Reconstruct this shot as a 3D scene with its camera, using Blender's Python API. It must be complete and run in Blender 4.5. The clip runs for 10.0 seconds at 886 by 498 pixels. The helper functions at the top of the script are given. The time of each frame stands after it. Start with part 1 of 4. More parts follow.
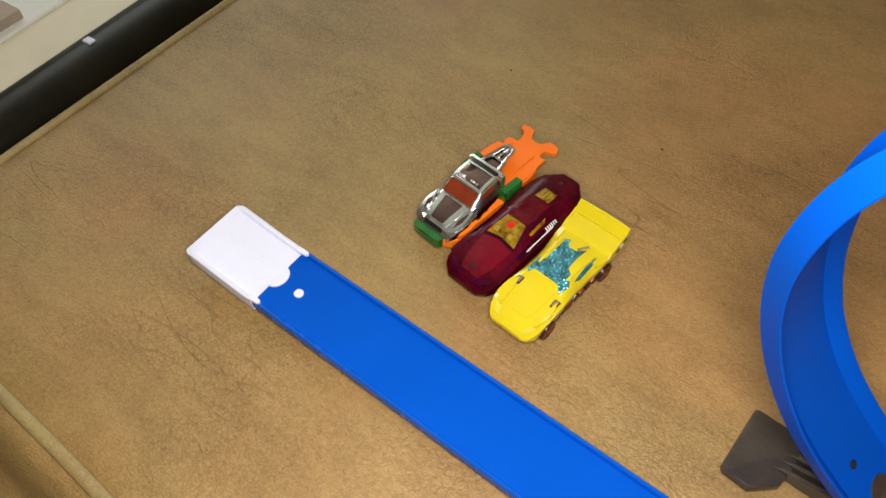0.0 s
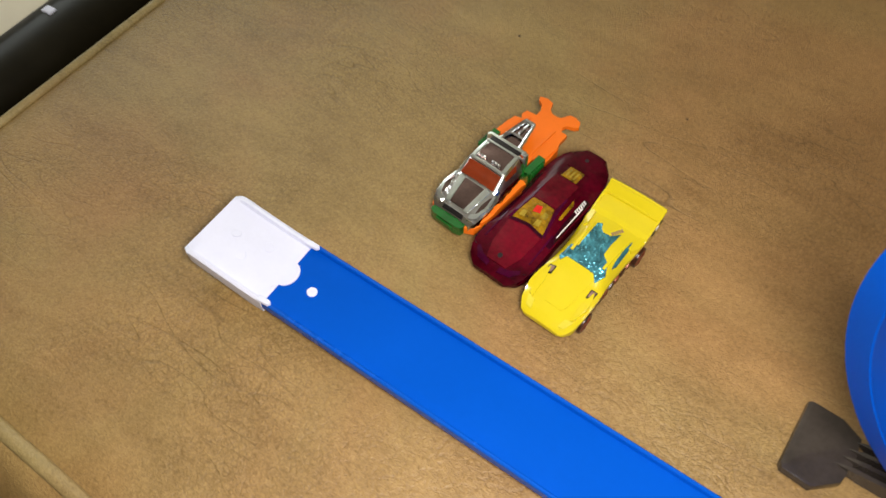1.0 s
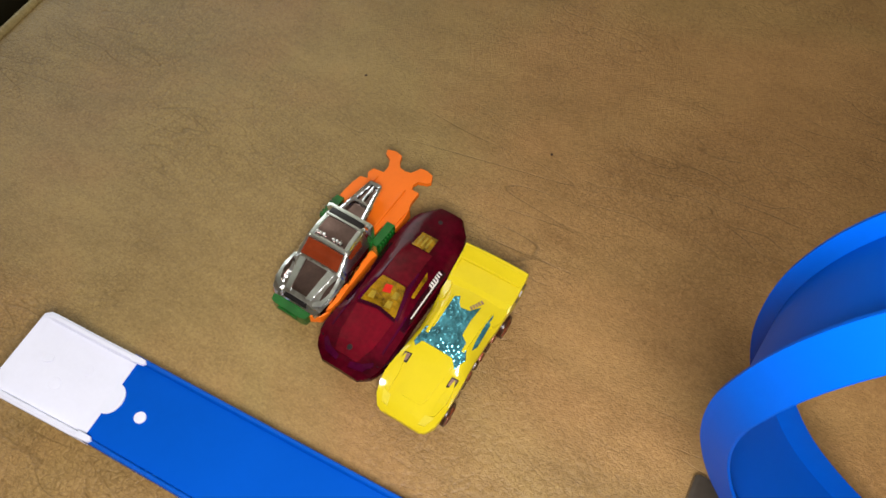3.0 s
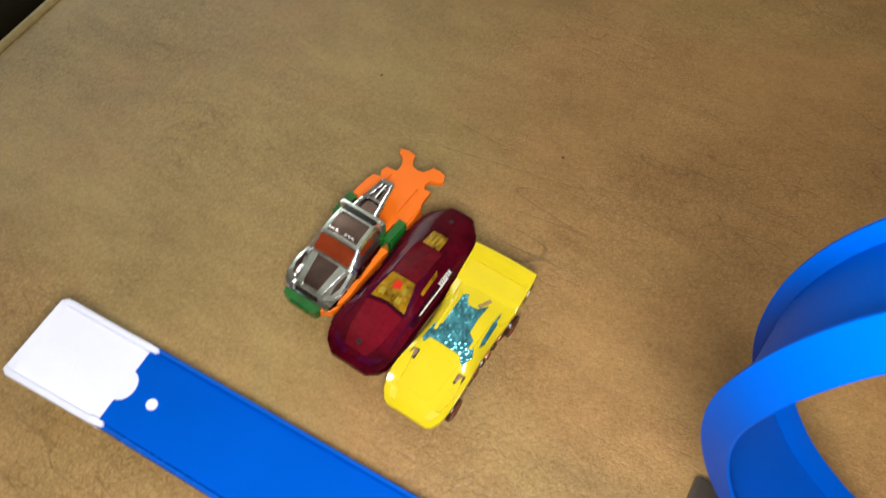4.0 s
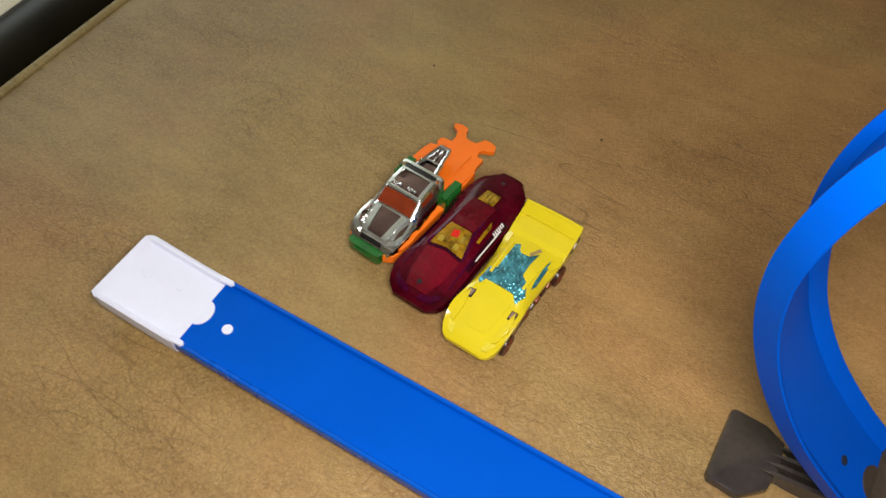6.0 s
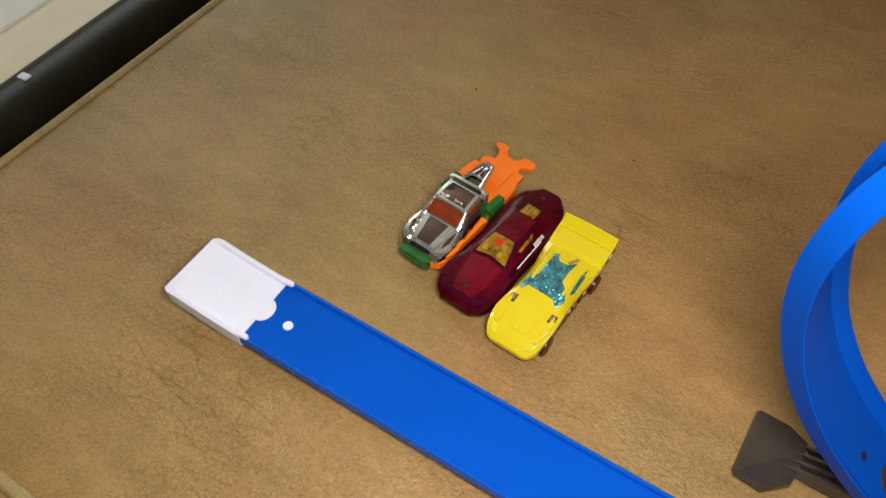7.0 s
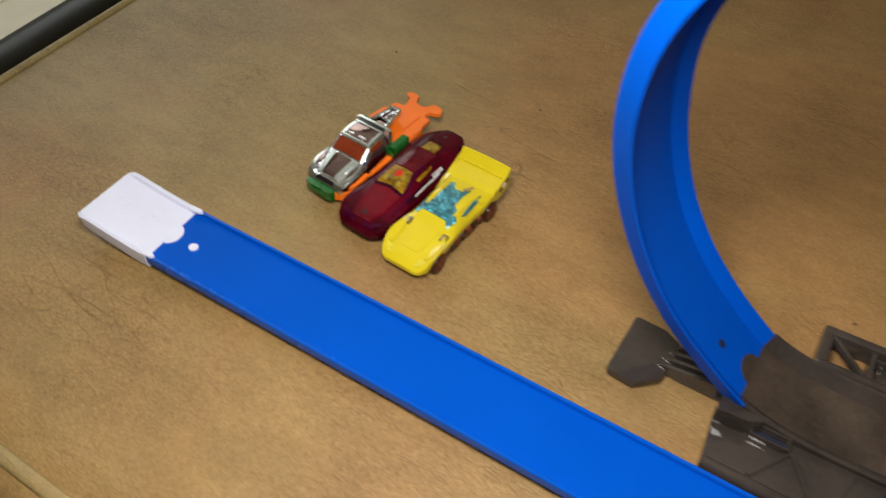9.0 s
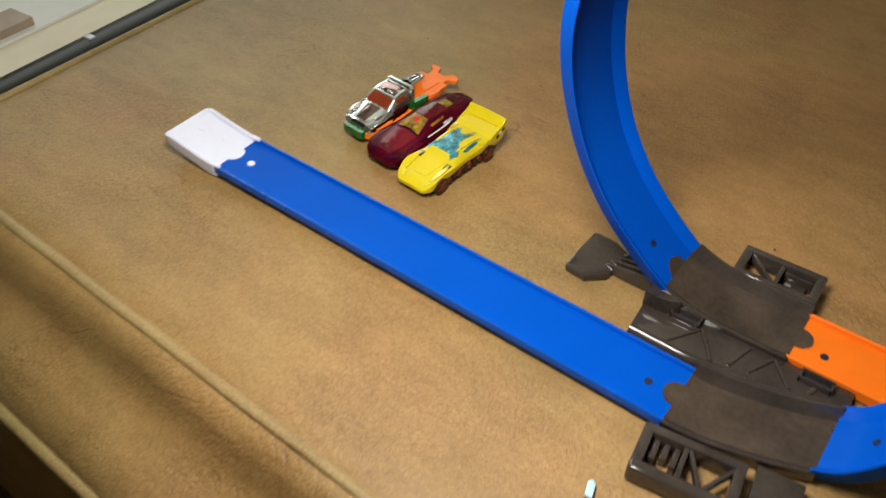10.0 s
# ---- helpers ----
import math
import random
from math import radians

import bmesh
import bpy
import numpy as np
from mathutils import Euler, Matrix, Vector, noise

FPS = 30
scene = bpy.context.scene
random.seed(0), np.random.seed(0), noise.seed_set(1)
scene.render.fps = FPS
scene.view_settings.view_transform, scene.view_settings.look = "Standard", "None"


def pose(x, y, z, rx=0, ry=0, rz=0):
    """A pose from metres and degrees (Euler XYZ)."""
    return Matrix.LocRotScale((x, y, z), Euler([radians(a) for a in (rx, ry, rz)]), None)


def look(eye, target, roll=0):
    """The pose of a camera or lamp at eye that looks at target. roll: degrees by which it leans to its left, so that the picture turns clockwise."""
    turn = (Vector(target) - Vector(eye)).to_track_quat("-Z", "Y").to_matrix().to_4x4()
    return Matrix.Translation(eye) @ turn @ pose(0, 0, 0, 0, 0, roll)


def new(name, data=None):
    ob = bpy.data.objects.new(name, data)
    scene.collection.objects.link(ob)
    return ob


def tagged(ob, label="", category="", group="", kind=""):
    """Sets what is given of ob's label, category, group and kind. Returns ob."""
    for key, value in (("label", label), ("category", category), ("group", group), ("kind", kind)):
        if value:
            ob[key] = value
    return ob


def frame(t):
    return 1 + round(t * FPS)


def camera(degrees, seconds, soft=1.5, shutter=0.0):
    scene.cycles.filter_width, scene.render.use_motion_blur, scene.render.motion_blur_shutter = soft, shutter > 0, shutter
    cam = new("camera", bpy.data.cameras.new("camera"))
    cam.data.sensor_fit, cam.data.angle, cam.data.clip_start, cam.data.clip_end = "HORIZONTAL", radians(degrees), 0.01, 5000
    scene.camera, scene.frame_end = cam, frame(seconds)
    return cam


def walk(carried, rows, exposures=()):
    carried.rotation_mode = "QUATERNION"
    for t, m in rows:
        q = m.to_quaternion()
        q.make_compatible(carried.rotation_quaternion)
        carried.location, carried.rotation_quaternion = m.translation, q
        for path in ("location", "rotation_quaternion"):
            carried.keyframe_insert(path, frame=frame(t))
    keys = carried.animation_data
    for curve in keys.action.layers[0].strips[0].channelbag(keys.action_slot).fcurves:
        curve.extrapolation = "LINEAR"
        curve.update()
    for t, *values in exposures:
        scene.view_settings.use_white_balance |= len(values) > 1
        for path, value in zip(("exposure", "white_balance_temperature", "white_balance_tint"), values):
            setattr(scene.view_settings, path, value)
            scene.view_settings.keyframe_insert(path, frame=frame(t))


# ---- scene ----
cam = camera(58.0, 10.0, shutter=0.5)
PATH = [
    (0, (0.2088, -0.132, 0.3458), (-0.5645, 0.8187, -1.2348), -0.97),
    (0.5, (0.2042, -0.1328, 0.3419), (-0.5317, 0.8329, -1.2474), 0.95),
    (0.7, (0.1925, -0.1299, 0.3359), (-0.5093, 0.8141, -1.2817), 1.25),
    (1, (0.1644, -0.124, 0.3299), (-0.4777, 0.8121, -1.3168), 0.94),
    (1.2, (0.157, -0.1062, 0.3283), (-0.4387, 0.7803, -1.3626), -0.31),
    (1.5, (0.1494, -0.0861, 0.318), (-0.3784, 0.8174, -1.3865), 1.11),
    (1.7, (0.1442, -0.0764, 0.3213), (-0.3306, 0.8227, -1.401), 2.25),
    (2, (0.1518, -0.0678, 0.3118), (-0.3457, 0.8627, -1.3872), 1.16),
    (2.5, (0.1638, -0.0562, 0.3148), (-0.3467, 0.8839, -1.3751), -0.19),
    (2.7, (0.1696, -0.0444, 0.3195), (-0.3291, 0.8953, -1.3741), -0.32),
    (3.8, (0.1711, -0.0407, 0.3328), (-0.3477, 0.9027, -1.3527), -0.43),
    (4, (0.172, -0.0465, 0.3295), (-0.3519, 0.8892, -1.3587), 0.14),
    (4.5, (0.1719, -0.0682, 0.3167), (-0.3464, 0.8686, -1.3726), 1.33),
    (5, (0.1666, -0.0899, 0.3113), (-0.3662, 0.8655, -1.3631), 1.65),
    (6.3, (0.1801, -0.1316, 0.3241), (-0.4223, 0.9609, -1.2391), 2.57),
    (6.5, (0.1777, -0.1422, 0.3214), (-0.4479, 0.947, -1.2349), 2.16),
    (7, (0.1788, -0.1497, 0.3381), (-0.4659, 0.9538, -1.2002), 2.57),
    (7.5, (0.1951, -0.1375, 0.3274), (-0.4402, 0.9775, -1.2065), 3.22),
    (8, (0.2055, -0.1569, 0.3242), (-0.4557, 0.9899, -1.175), 2.12),
    (8.5, (0.2205, -0.1694, 0.3196), (-0.4528, 1.0053, -1.1524), 2.24),
    (9, (0.2603, -0.1724, 0.314), (-0.4435, 0.998, -1.1471), 1.40),
    (9.2, (0.2914, -0.1796, 0.314), (-0.4782, 0.9718, -1.129), 0.54),
    (9.5, (0.3211, -0.2165, 0.3244), (-0.4815, 0.9292, -1.105), 1.35),
    (9.7, (0.3413, -0.2299, 0.3251), (-0.5044, 0.9318, -1.066), 1.36),
    (10, (0.358, -0.2626, 0.3326), (-0.5049, 0.9116, -1.0373), 1.27),
]
walk(cam, [(t, look(eye, target, roll)) for t, eye, target, roll in PATH], [(0, 0.0, 6620, 10), (1.5, 0.05, 6550, 10), (2.2, -0.06, 6550, 11), (2.7, -0.06, 6550, 11), (4.0, 0.12, 6400, 8), (5.0, 0.05, 6380, 7), (6.5, -0.16, 6600, 10), (7.0, -0.15, 6700, 10), (7.5, -0.08, 6600, 10), (8.5, -0.17, 6580, 11), (9.0, -0.24, 6500, 10), (9.5, -0.19, 6600, 9), (10.0, -0.07, 6650, 7)])

# ---- world and lights ----
world = bpy.data.worlds.new("sky")
scene.world = world
world.use_nodes = True
wn = world.node_tree
sky = wn.nodes.new("ShaderNodeTexSky")
sky.sky_type, sky.sun_disc = "NISHITA", False
sky.sun_elevation, sky.sun_rotation = radians(35), radians(20)
wn.links.new(sky.outputs["Color"], wn.nodes["Background"].inputs["Color"])
wn.nodes["Background"].inputs["Strength"].default_value = 0.1


def lamp(name, kind, m, energy, color, **more):
    data = bpy.data.lights.new(name, kind)
    data.energy, data.color = energy, color
    for key, value in more.items():
        if key == "size":
            data.size = value
        elif key == "size_y":
            data.shape = "RECTANGLE"
            data.size_y = value
        elif key == "radius":
            data.shadow_soft_size = value
    ob = new(name, data)
    ob.matrix_world = m
    return ob


# the torch of the phone that films, and daylight in the window's opening
lamp("phone_torch", "POINT", pose(0.204, -0.104, 0.342), 8.2, (1.0, 0.955, 0.91), radius=0.065)
lamp("window_light", "AREA", look((-1.46, 1.08, 1.08), (0.2, 0.35, 1.12)), 16.0, (0.95, 1.0, 0.92), size=1.5, size_y=1.25)

# ---- materials ----


def material(name, base, rough=0.5, metal=0.0, vary=0.08, scale=40.0, bump=0.0, bump_scale=300.0, coat=0.0, trans=0.0, ior=1.45, spec=0.5, flake=0.0, deep=0.0006):
    """A plain surface with two scales of variation in colour and gloss, and a fine relief."""
    m = bpy.data.materials.new(name)
    m.use_nodes = True
    nt = m.node_tree
    p = nt.nodes["Principled BSDF"]
    p.inputs["Metallic"].default_value = metal
    p.inputs["Roughness"].default_value = rough
    p.inputs["Coat Weight"].default_value = coat
    p.inputs["Coat Roughness"].default_value = 0.06
    p.inputs["Transmission Weight"].default_value = trans
    p.inputs["IOR"].default_value = ior
    p.inputs["Specular IOR Level"].default_value = spec
    tc = nt.nodes.new("ShaderNodeTexCoord")
    n1 = nt.nodes.new("ShaderNodeTexNoise")
    n1.inputs["Scale"].default_value, n1.inputs["Detail"].default_value = scale, 6.0
    nt.links.new(tc.outputs["Object"], n1.inputs["Vector"])
    n2 = nt.nodes.new("ShaderNodeTexNoise")
    n2.inputs["Scale"].default_value, n2.inputs["Detail"].default_value = scale * 9, 3.0
    nt.links.new(tc.outputs["Object"], n2.inputs["Vector"])
    add = nt.nodes.new("ShaderNodeMath")
    add.operation = "MULTIPLY_ADD"
    add.inputs[1].default_value = 0.35
    nt.links.new(n2.outputs["Fac"], add.inputs[0])
    nt.links.new(n1.outputs["Fac"], add.inputs[2])
    ramp = nt.nodes.new("ShaderNodeValToRGB")
    ramp.color_ramp.elements[0].position, ramp.color_ramp.elements[1].position = 0.42, 0.92
    ramp.color_ramp.elements[0].color = tuple(c * (1 - vary) for c in base[:3]) + (1,)
    ramp.color_ramp.elements[1].color = tuple(min(1, c * (1 + vary)) for c in base[:3]) + (1,)
    nt.links.new(add.outputs[0], ramp.inputs["Fac"])
    nt.links.new(ramp.outputs["Color"], p.inputs["Base Color"])
    rr = nt.nodes.new("ShaderNodeMapRange")
    rr.inputs["To Min"].default_value, rr.inputs["To Max"].default_value = max(0.02, rough * 0.8), min(1, rough * 1.2)
    nt.links.new(n1.outputs["Fac"], rr.inputs["Value"])
    nt.links.new(rr.outputs["Result"], p.inputs["Roughness"])
    if bump or flake:
        b = nt.nodes.new("ShaderNodeBump")
        b.inputs["Strength"].default_value, b.inputs["Distance"].default_value = (bump or flake), deep
        if flake:
            v = nt.nodes.new("ShaderNodeTexVoronoi")
            v.inputs["Scale"].default_value = 560.0
            nt.links.new(tc.outputs["Object"], v.inputs["Vector"])
            nt.links.new(v.outputs["Distance"], b.inputs["Height"])
        else:
            n3 = nt.nodes.new("ShaderNodeTexNoise")
            n3.inputs["Scale"].default_value, n3.inputs["Detail"].default_value = bump_scale, 4.0
            nt.links.new(tc.outputs["Object"], n3.inputs["Vector"])
            nt.links.new(n3.outputs["Fac"], b.inputs["Height"])
        nt.links.new(b.outputs["Normal"], p.inputs["Normal"])
    return m


def leather_material(name, dark, light, crease=1.0):
    """Brushed brown leather: cloudy tone, a fine nap, and long thin creases."""
    m = bpy.data.materials.new(name)
    m.use_nodes = True
    nt = m.node_tree
    p = nt.nodes["Principled BSDF"]
    tc = nt.nodes.new("ShaderNodeTexCoord")

    def noise_node(scale, detail=5.0, rough=0.55, distort=0.0, stretch=None, turn=0.0):
        n = nt.nodes.new("ShaderNodeTexNoise")
        n.inputs["Scale"].default_value, n.inputs["Detail"].default_value = scale, detail
        n.inputs["Roughness"].default_value, n.inputs["Distortion"].default_value = rough, distort
        if stretch:
            mp = nt.nodes.new("ShaderNodeMapping")
            mp.inputs["Scale"].default_value, mp.inputs["Rotation"].default_value = stretch, (0, 0, turn)
            nt.links.new(tc.outputs["Object"], mp.inputs["Vector"])
            nt.links.new(mp.outputs["Vector"], n.inputs["Vector"])
        else:
            nt.links.new(tc.outputs["Object"], n.inputs["Vector"])
        return n.outputs["Fac"]

    def calc(op, a, b=None, c=None):
        n = nt.nodes.new("ShaderNodeMath")
        n.operation = op
        for slot, v in zip(n.inputs, (a, b, c)):
            if v is None:
                continue
            if isinstance(v, (int, float)):
                slot.default_value = v
            else:
                nt.links.new(v, slot)
        return n.outputs[0]

    def lines(scale, stretch, turn, width, gate_scale, gate):
        """Thin dark lines where a stretched noise crosses its middle, in patches."""
        n = noise_node(scale, 0.0, 0.4, 0.0, stretch, turn)
        near = calc("ABSOLUTE", calc("SUBTRACT", n, 0.5))
        line = calc("SUBTRACT", 1.0, calc("MINIMUM", calc("DIVIDE", near, width), 1.0))
        g = calc("MULTIPLY", calc("SUBTRACT", noise_node(gate_scale, 2.0), gate), 6.0)
        return calc("MULTIPLY", line, calc("MINIMUM", calc("MAXIMUM", g, 0.0), 1.0))

    def cells(scale, warp):
        """Pebbled grain: distance to the nearest gap between uneven cells."""
        v = nt.nodes.new("ShaderNodeTexVoronoi")
        v.feature = "DISTANCE_TO_EDGE"
        v.inputs["Scale"].default_value = scale
        shift = nt.nodes.new("ShaderNodeTexNoise")
        shift.inputs["Scale"].default_value, shift.inputs["Detail"].default_value = scale * 0.45, 3.0
        nt.links.new(tc.outputs["Object"], shift.inputs["Vector"])
        vm = nt.nodes.new("ShaderNodeVectorMath")
        vm.operation = "MULTIPLY_ADD"
        vm.inputs[1].default_value = (warp, warp, warp)
        nt.links.new(shift.outputs["Color"], vm.inputs[0])
        nt.links.new(tc.outputs["Object"], vm.inputs[2])
        nt.links.new(vm.outputs[0], v.inputs["Vector"])
        return calc("MINIMUM", calc("MULTIPLY", v.outputs["Distance"], 4.5), 1.0)

    cloud = noise_node(7.0, 6.0, 0.6, 0.4)
    streak = noise_node(24.0, 6.0, 0.65, 0.3, (1.0, 2.6, 1.0), 0.6)
    nap = noise_node(420.0, 4.0, 0.7)
    grain = noise_node(640.0, 2.0, 0.6, 0.8, (1.0, 1.8, 1.0), 0.4)
    pebble = cells(430.0, 0.004)
    patch = calc("MINIMUM", calc("MAXIMUM", calc("MULTIPLY", calc("SUBTRACT", noise_node(11.0, 3.0), 0.36), 4.0), 0.15), 1.0)
    fine = calc("MULTIPLY", calc("SUBTRACT", pebble, 0.62), calc("MULTIPLY", patch, 0.09))
    wrinkle = cells(165.0, 0.013)
    folds = calc("MINIMUM", calc("MAXIMUM", calc("MULTIPLY", calc("SUBTRACT", noise_node(5.5, 3.0), 0.44), 5.0), 0.0), 1.0)
    fine = calc("MULTIPLY_ADD", calc("SUBTRACT", wrinkle, 0.72), calc("MULTIPLY", folds, 0.05), fine)
    tone = calc("ADD", fine, calc("MULTIPLY_ADD", streak, 0.28, calc("MULTIPLY_ADD", nap, 0.30, calc("MULTIPLY_ADD", grain, 0.30, calc("MULTIPLY", cloud, 0.34)))))
    ramp = nt.nodes.new("ShaderNodeValToRGB")
    e = ramp.color_ramp.elements
    e[0].position, e[1].position = 0.44, 0.81
    e[0].color, e[1].color = dark, light
    nt.links.new(tone, ramp.inputs["Fac"])
    # patches rubbed redder, others olive
    tint = nt.nodes.new("ShaderNodeMix")
    tint.data_type, tint.blend_type = "RGBA", "MULTIPLY"
    hue = nt.nodes.new("ShaderNodeValToRGB")
    hue.color_ramp.elements[0].position, hue.color_ramp.elements[1].position = 0.38, 0.62
    hue.color_ramp.elements[0].color, hue.color_ramp.elements[1].color = (0.97, 1.0, 0.90, 1), (1.12, 0.94, 0.87, 1)
    # light's tint as colour: redder towards the far end, olive by the end seam
    sep = nt.nodes.new("ShaderNodeSeparateXYZ")
    nt.links.new(tc.outputs["Object"], sep.inputs[0])
    along = calc("MULTIPLY_ADD", sep.outputs["X"], 0.50, -0.05)
    nt.links.new(calc("ADD", noise_node(4.2, 4.0, 0.6, 0.5), along), hue.inputs["Fac"])
    tint.inputs["Factor"].default_value = 1.0
    nt.links.new(ramp.outputs["Color"], tint.inputs["A"])
    nt.links.new(hue.outputs["Color"], tint.inputs["B"])
    c1 = lines(7.0, (1.6, 11.0, 1.0), 0.86, 0.013, 9.0, 0.535)
    c2 = lines(17.0, (1.5, 6.5, 1.0), 0.25, 0.022, 11.0, 0.50)
    c3 = lines(44.0, (1.0, 2.8, 1.0), 1.3, 0.024, 10.0, 0.50)
    crease_sum = calc("MINIMUM", calc("ADD", calc("MULTIPLY", c1, 1.0), calc("MULTIPLY_ADD", c2, 0.9, calc("MULTIPLY", c3, 0.45))), 1.0)
    mix = nt.nodes.new("ShaderNodeMix")
    mix.data_type = "RGBA"
    nt.links.new(calc("MULTIPLY", crease_sum, 0.44 * crease), mix.inputs["Factor"])
    nt.links.new(tint.outputs["Result"], mix.inputs["A"])
    mix.inputs["B"].default_value = (dark[0] * 0.5, dark[1] * 0.47, dark[2] * 0.45, 1)
    nt.links.new(mix.outputs["Result"], p.inputs["Base Color"])
    p.inputs["Roughness"].default_value = 0.44
    p.inputs["Specular IOR Level"].default_value = 0.42
    height = calc("SUBTRACT", calc("MULTIPLY_ADD", calc("MULTIPLY", wrinkle, folds), 0.50, calc("MULTIPLY_ADD", calc("MULTIPLY", pebble, patch), 0.30, calc("MULTIPLY_ADD", noise_node(120.0, 4.0, 0.6), 0.5, calc("MULTIPLY", grain, 1.0)))), calc("MULTIPLY", crease_sum, 0.9 * crease))
    b = nt.nodes.new("ShaderNodeBump")
    b.inputs["Strength"].default_value, b.inputs["Distance"].default_value = 0.50, 0.0009
    nt.links.new(height, b.inputs["Height"])
    nt.links.new(b.outputs["Normal"], p.inputs["Normal"])
    return m


LEATHER = leather_material("brown_leather", (0.172, 0.102, 0.035, 1), (0.442, 0.294, 0.120, 1))
PIPING = leather_material("leather_piping", (0.19, 0.135, 0.055, 1), (0.42, 0.315, 0.145, 1), 0.5)
BLUE = material("blue_plastic", (0.0, 0.077, 0.49), 0.40, vary=0.05, scale=30, bump=0.03, spec=0.05)
# same plastic as BLUE; extra gloss draws the highlight along the straight's rails
BLUE_EDGE = material("highlight_blue_plastic", (0.0, 0.082, 0.49), 0.26, vary=0.05, scale=30, bump=0.03, spec=0.35)
WHITE = material("white_plastic", (0.73, 0.75, 0.89), 0.4, vary=0.03, scale=60, bump=0.03)
ORANGE = material("orange_plastic", (0.86, 0.17, 0.008), 0.38, vary=0.06, scale=60, bump=0.03)
GREY = material("grey_plastic", (0.043, 0.034, 0.028), 0.09, vary=0.35, scale=45, bump=0.03, spec=0.9)
# same plastic as GREY; the lanes' dull brown reflection is put into the colour
LANE = material("reflecting_brown_grey_plastic", (0.058, 0.042, 0.030), 0.24, vary=0.45, scale=38, bump=0.03, spec=0.6)
# near-black colour stands for the shade inside holes and slots
HOLE_SHADE = material("hole_shade", (0.006, 0.012, 0.03), 0.7)
YELLOW = material("yellow_paint", (0.68, 0.54, 0.012), 0.18, vary=0.04, scale=80, coat=0.7)
TEAL = material("teal_glitter", (0.070, 0.29, 0.36), 0.20, metal=0.6, vary=0.8, scale=170, flake=0.9, coat=0.5)
CHROME = material("chrome", (0.93, 0.93, 0.97), 0.03, metal=1.0, vary=0.06, scale=90, bump=1.0, bump_scale=75, deep=0.0022)
# the frame's bright reflections are put in as a duller, pale green chrome
BRIGHT_REFLECTION = material("chrome_bright_reflection", (0.80, 0.84, 0.80), 0.30, metal=1.0, vary=0.12, scale=120, bump=0.4, bump_scale=90)
# chrome like CHROME; the dark brown it mirrors is put into the colour
DARK_REFLECTION = material("chrome_dark_reflection", (0.27, 0.18, 0.17), 0.06, metal=1.0, vary=0.3, scale=90, bump=0.9, bump_scale=60)
FOIL = material("printed_foil", (0.36, 0.22, 0.20), 0.3, metal=0.5, vary=0.3, scale=900)
AMBER = material("amber_clear", (0.23, 0.12, 0.002), 0.14, vary=0.95, scale=230, flake=0.4, coat=0.6)
RED = material("red_plastic", (0.62, 0.02, 0.01), 0.3, vary=0.15, scale=200)
GREEN = material("green_clear", (0.008, 0.115, 0.015), 0.16, vary=0.3, scale=160, coat=0.5, trans=0.1)
GLASS_RED = material("smoked_red", (0.20, 0.030, 0.008), 0.10, vary=0.2, scale=120, coat=0.7)
BLACK = material("black_plastic", (0.012, 0.010, 0.010), 0.35, vary=0.2)
WHEEL = material("brown_wheel", (0.036, 0.010, 0.006), 0.3, vary=0.3, scale=200)


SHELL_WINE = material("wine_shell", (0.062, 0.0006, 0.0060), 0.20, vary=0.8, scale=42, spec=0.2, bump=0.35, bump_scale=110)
# one clear plastic: its lit top is put into the colour as redder wine
SHELL_LIT = material("wine_shell_lit", (0.098, 0.0008, 0.0068), 0.09, vary=0.7, scale=48, spec=0.4, bump=0.35, bump_scale=140)
# purple sheen along the shell's edges, put in as colour
SHELL_SHEEN = material("wine_shell_sheen", (0.050, 0.001, 0.018), 0.10, vary=0.5, scale=60, coat=0.2, spec=0.2)
# body yellow made paler: the glare on the headlights is put into the colour
LENS_GLARE = material("yellow_lens_glare", (0.72, 0.60, 0.05), 0.12, vary=0.10, scale=120, coat=0.7)
SEAT = material("olive_amber_cabin", (0.30, 0.21, 0.018), 0.2, vary=0.5, scale=260, coat=0.8)
# shade on the flanks put into colour; also the dark frame and arches
DARK_WINE = material("dark_wine_shade", (0.022, 0.0004, 0.006), 0.12, vary=0.5, scale=60, spec=0.4)
WINE = material("wine_wheel", (0.05, 0.006, 0.010), 0.25, vary=0.3, scale=200)
COPPER = material("copper_print", (0.20, 0.045, 0.018), 0.35, metal=0.3, vary=0.6, scale=500)
PRINT_WHITE = material("white_print", (0.75, 0.73, 0.72), 0.4, vary=0.05)
CREAM = material("cream_wood", (0.80, 0.72, 0.54), 0.5, vary=0.12, scale=5, bump=0.1, bump_scale=60)
CLOTH = material("white_cloth", (0.88, 0.89, 0.85), 0.85, vary=0.05, scale=8, bump=0.25, bump_scale=900)
TAUPE = material("taupe_tape", (0.42, 0.33, 0.26), 0.6, vary=0.1, scale=30)
DARKWOOD = material("dark_lacquer", (0.012, 0.010, 0.005), 0.36, vary=0.3, scale=20, spec=0.22)
FLOORWOOD = material("floor_wood", (0.085, 0.045, 0.020), 0.45, vary=0.4, scale=6, bump=0.1, bump_scale=40)
WALL = material("wall_paint", (0.58, 0.53, 0.44), 0.8, vary=0.04, scale=3, bump=0.1, bump_scale=200)
CEILING = material("ceiling_paint", (0.80, 0.77, 0.70), 0.85, vary=0.03, scale=3, bump=0.1, bump_scale=200)
SCRAP = material("pale_blue_scrap", (0.45, 0.66, 0.78), 0.5, vary=0.06)
CRUMB = material("crumb", (0.05, 0.025, 0.012), 0.8)

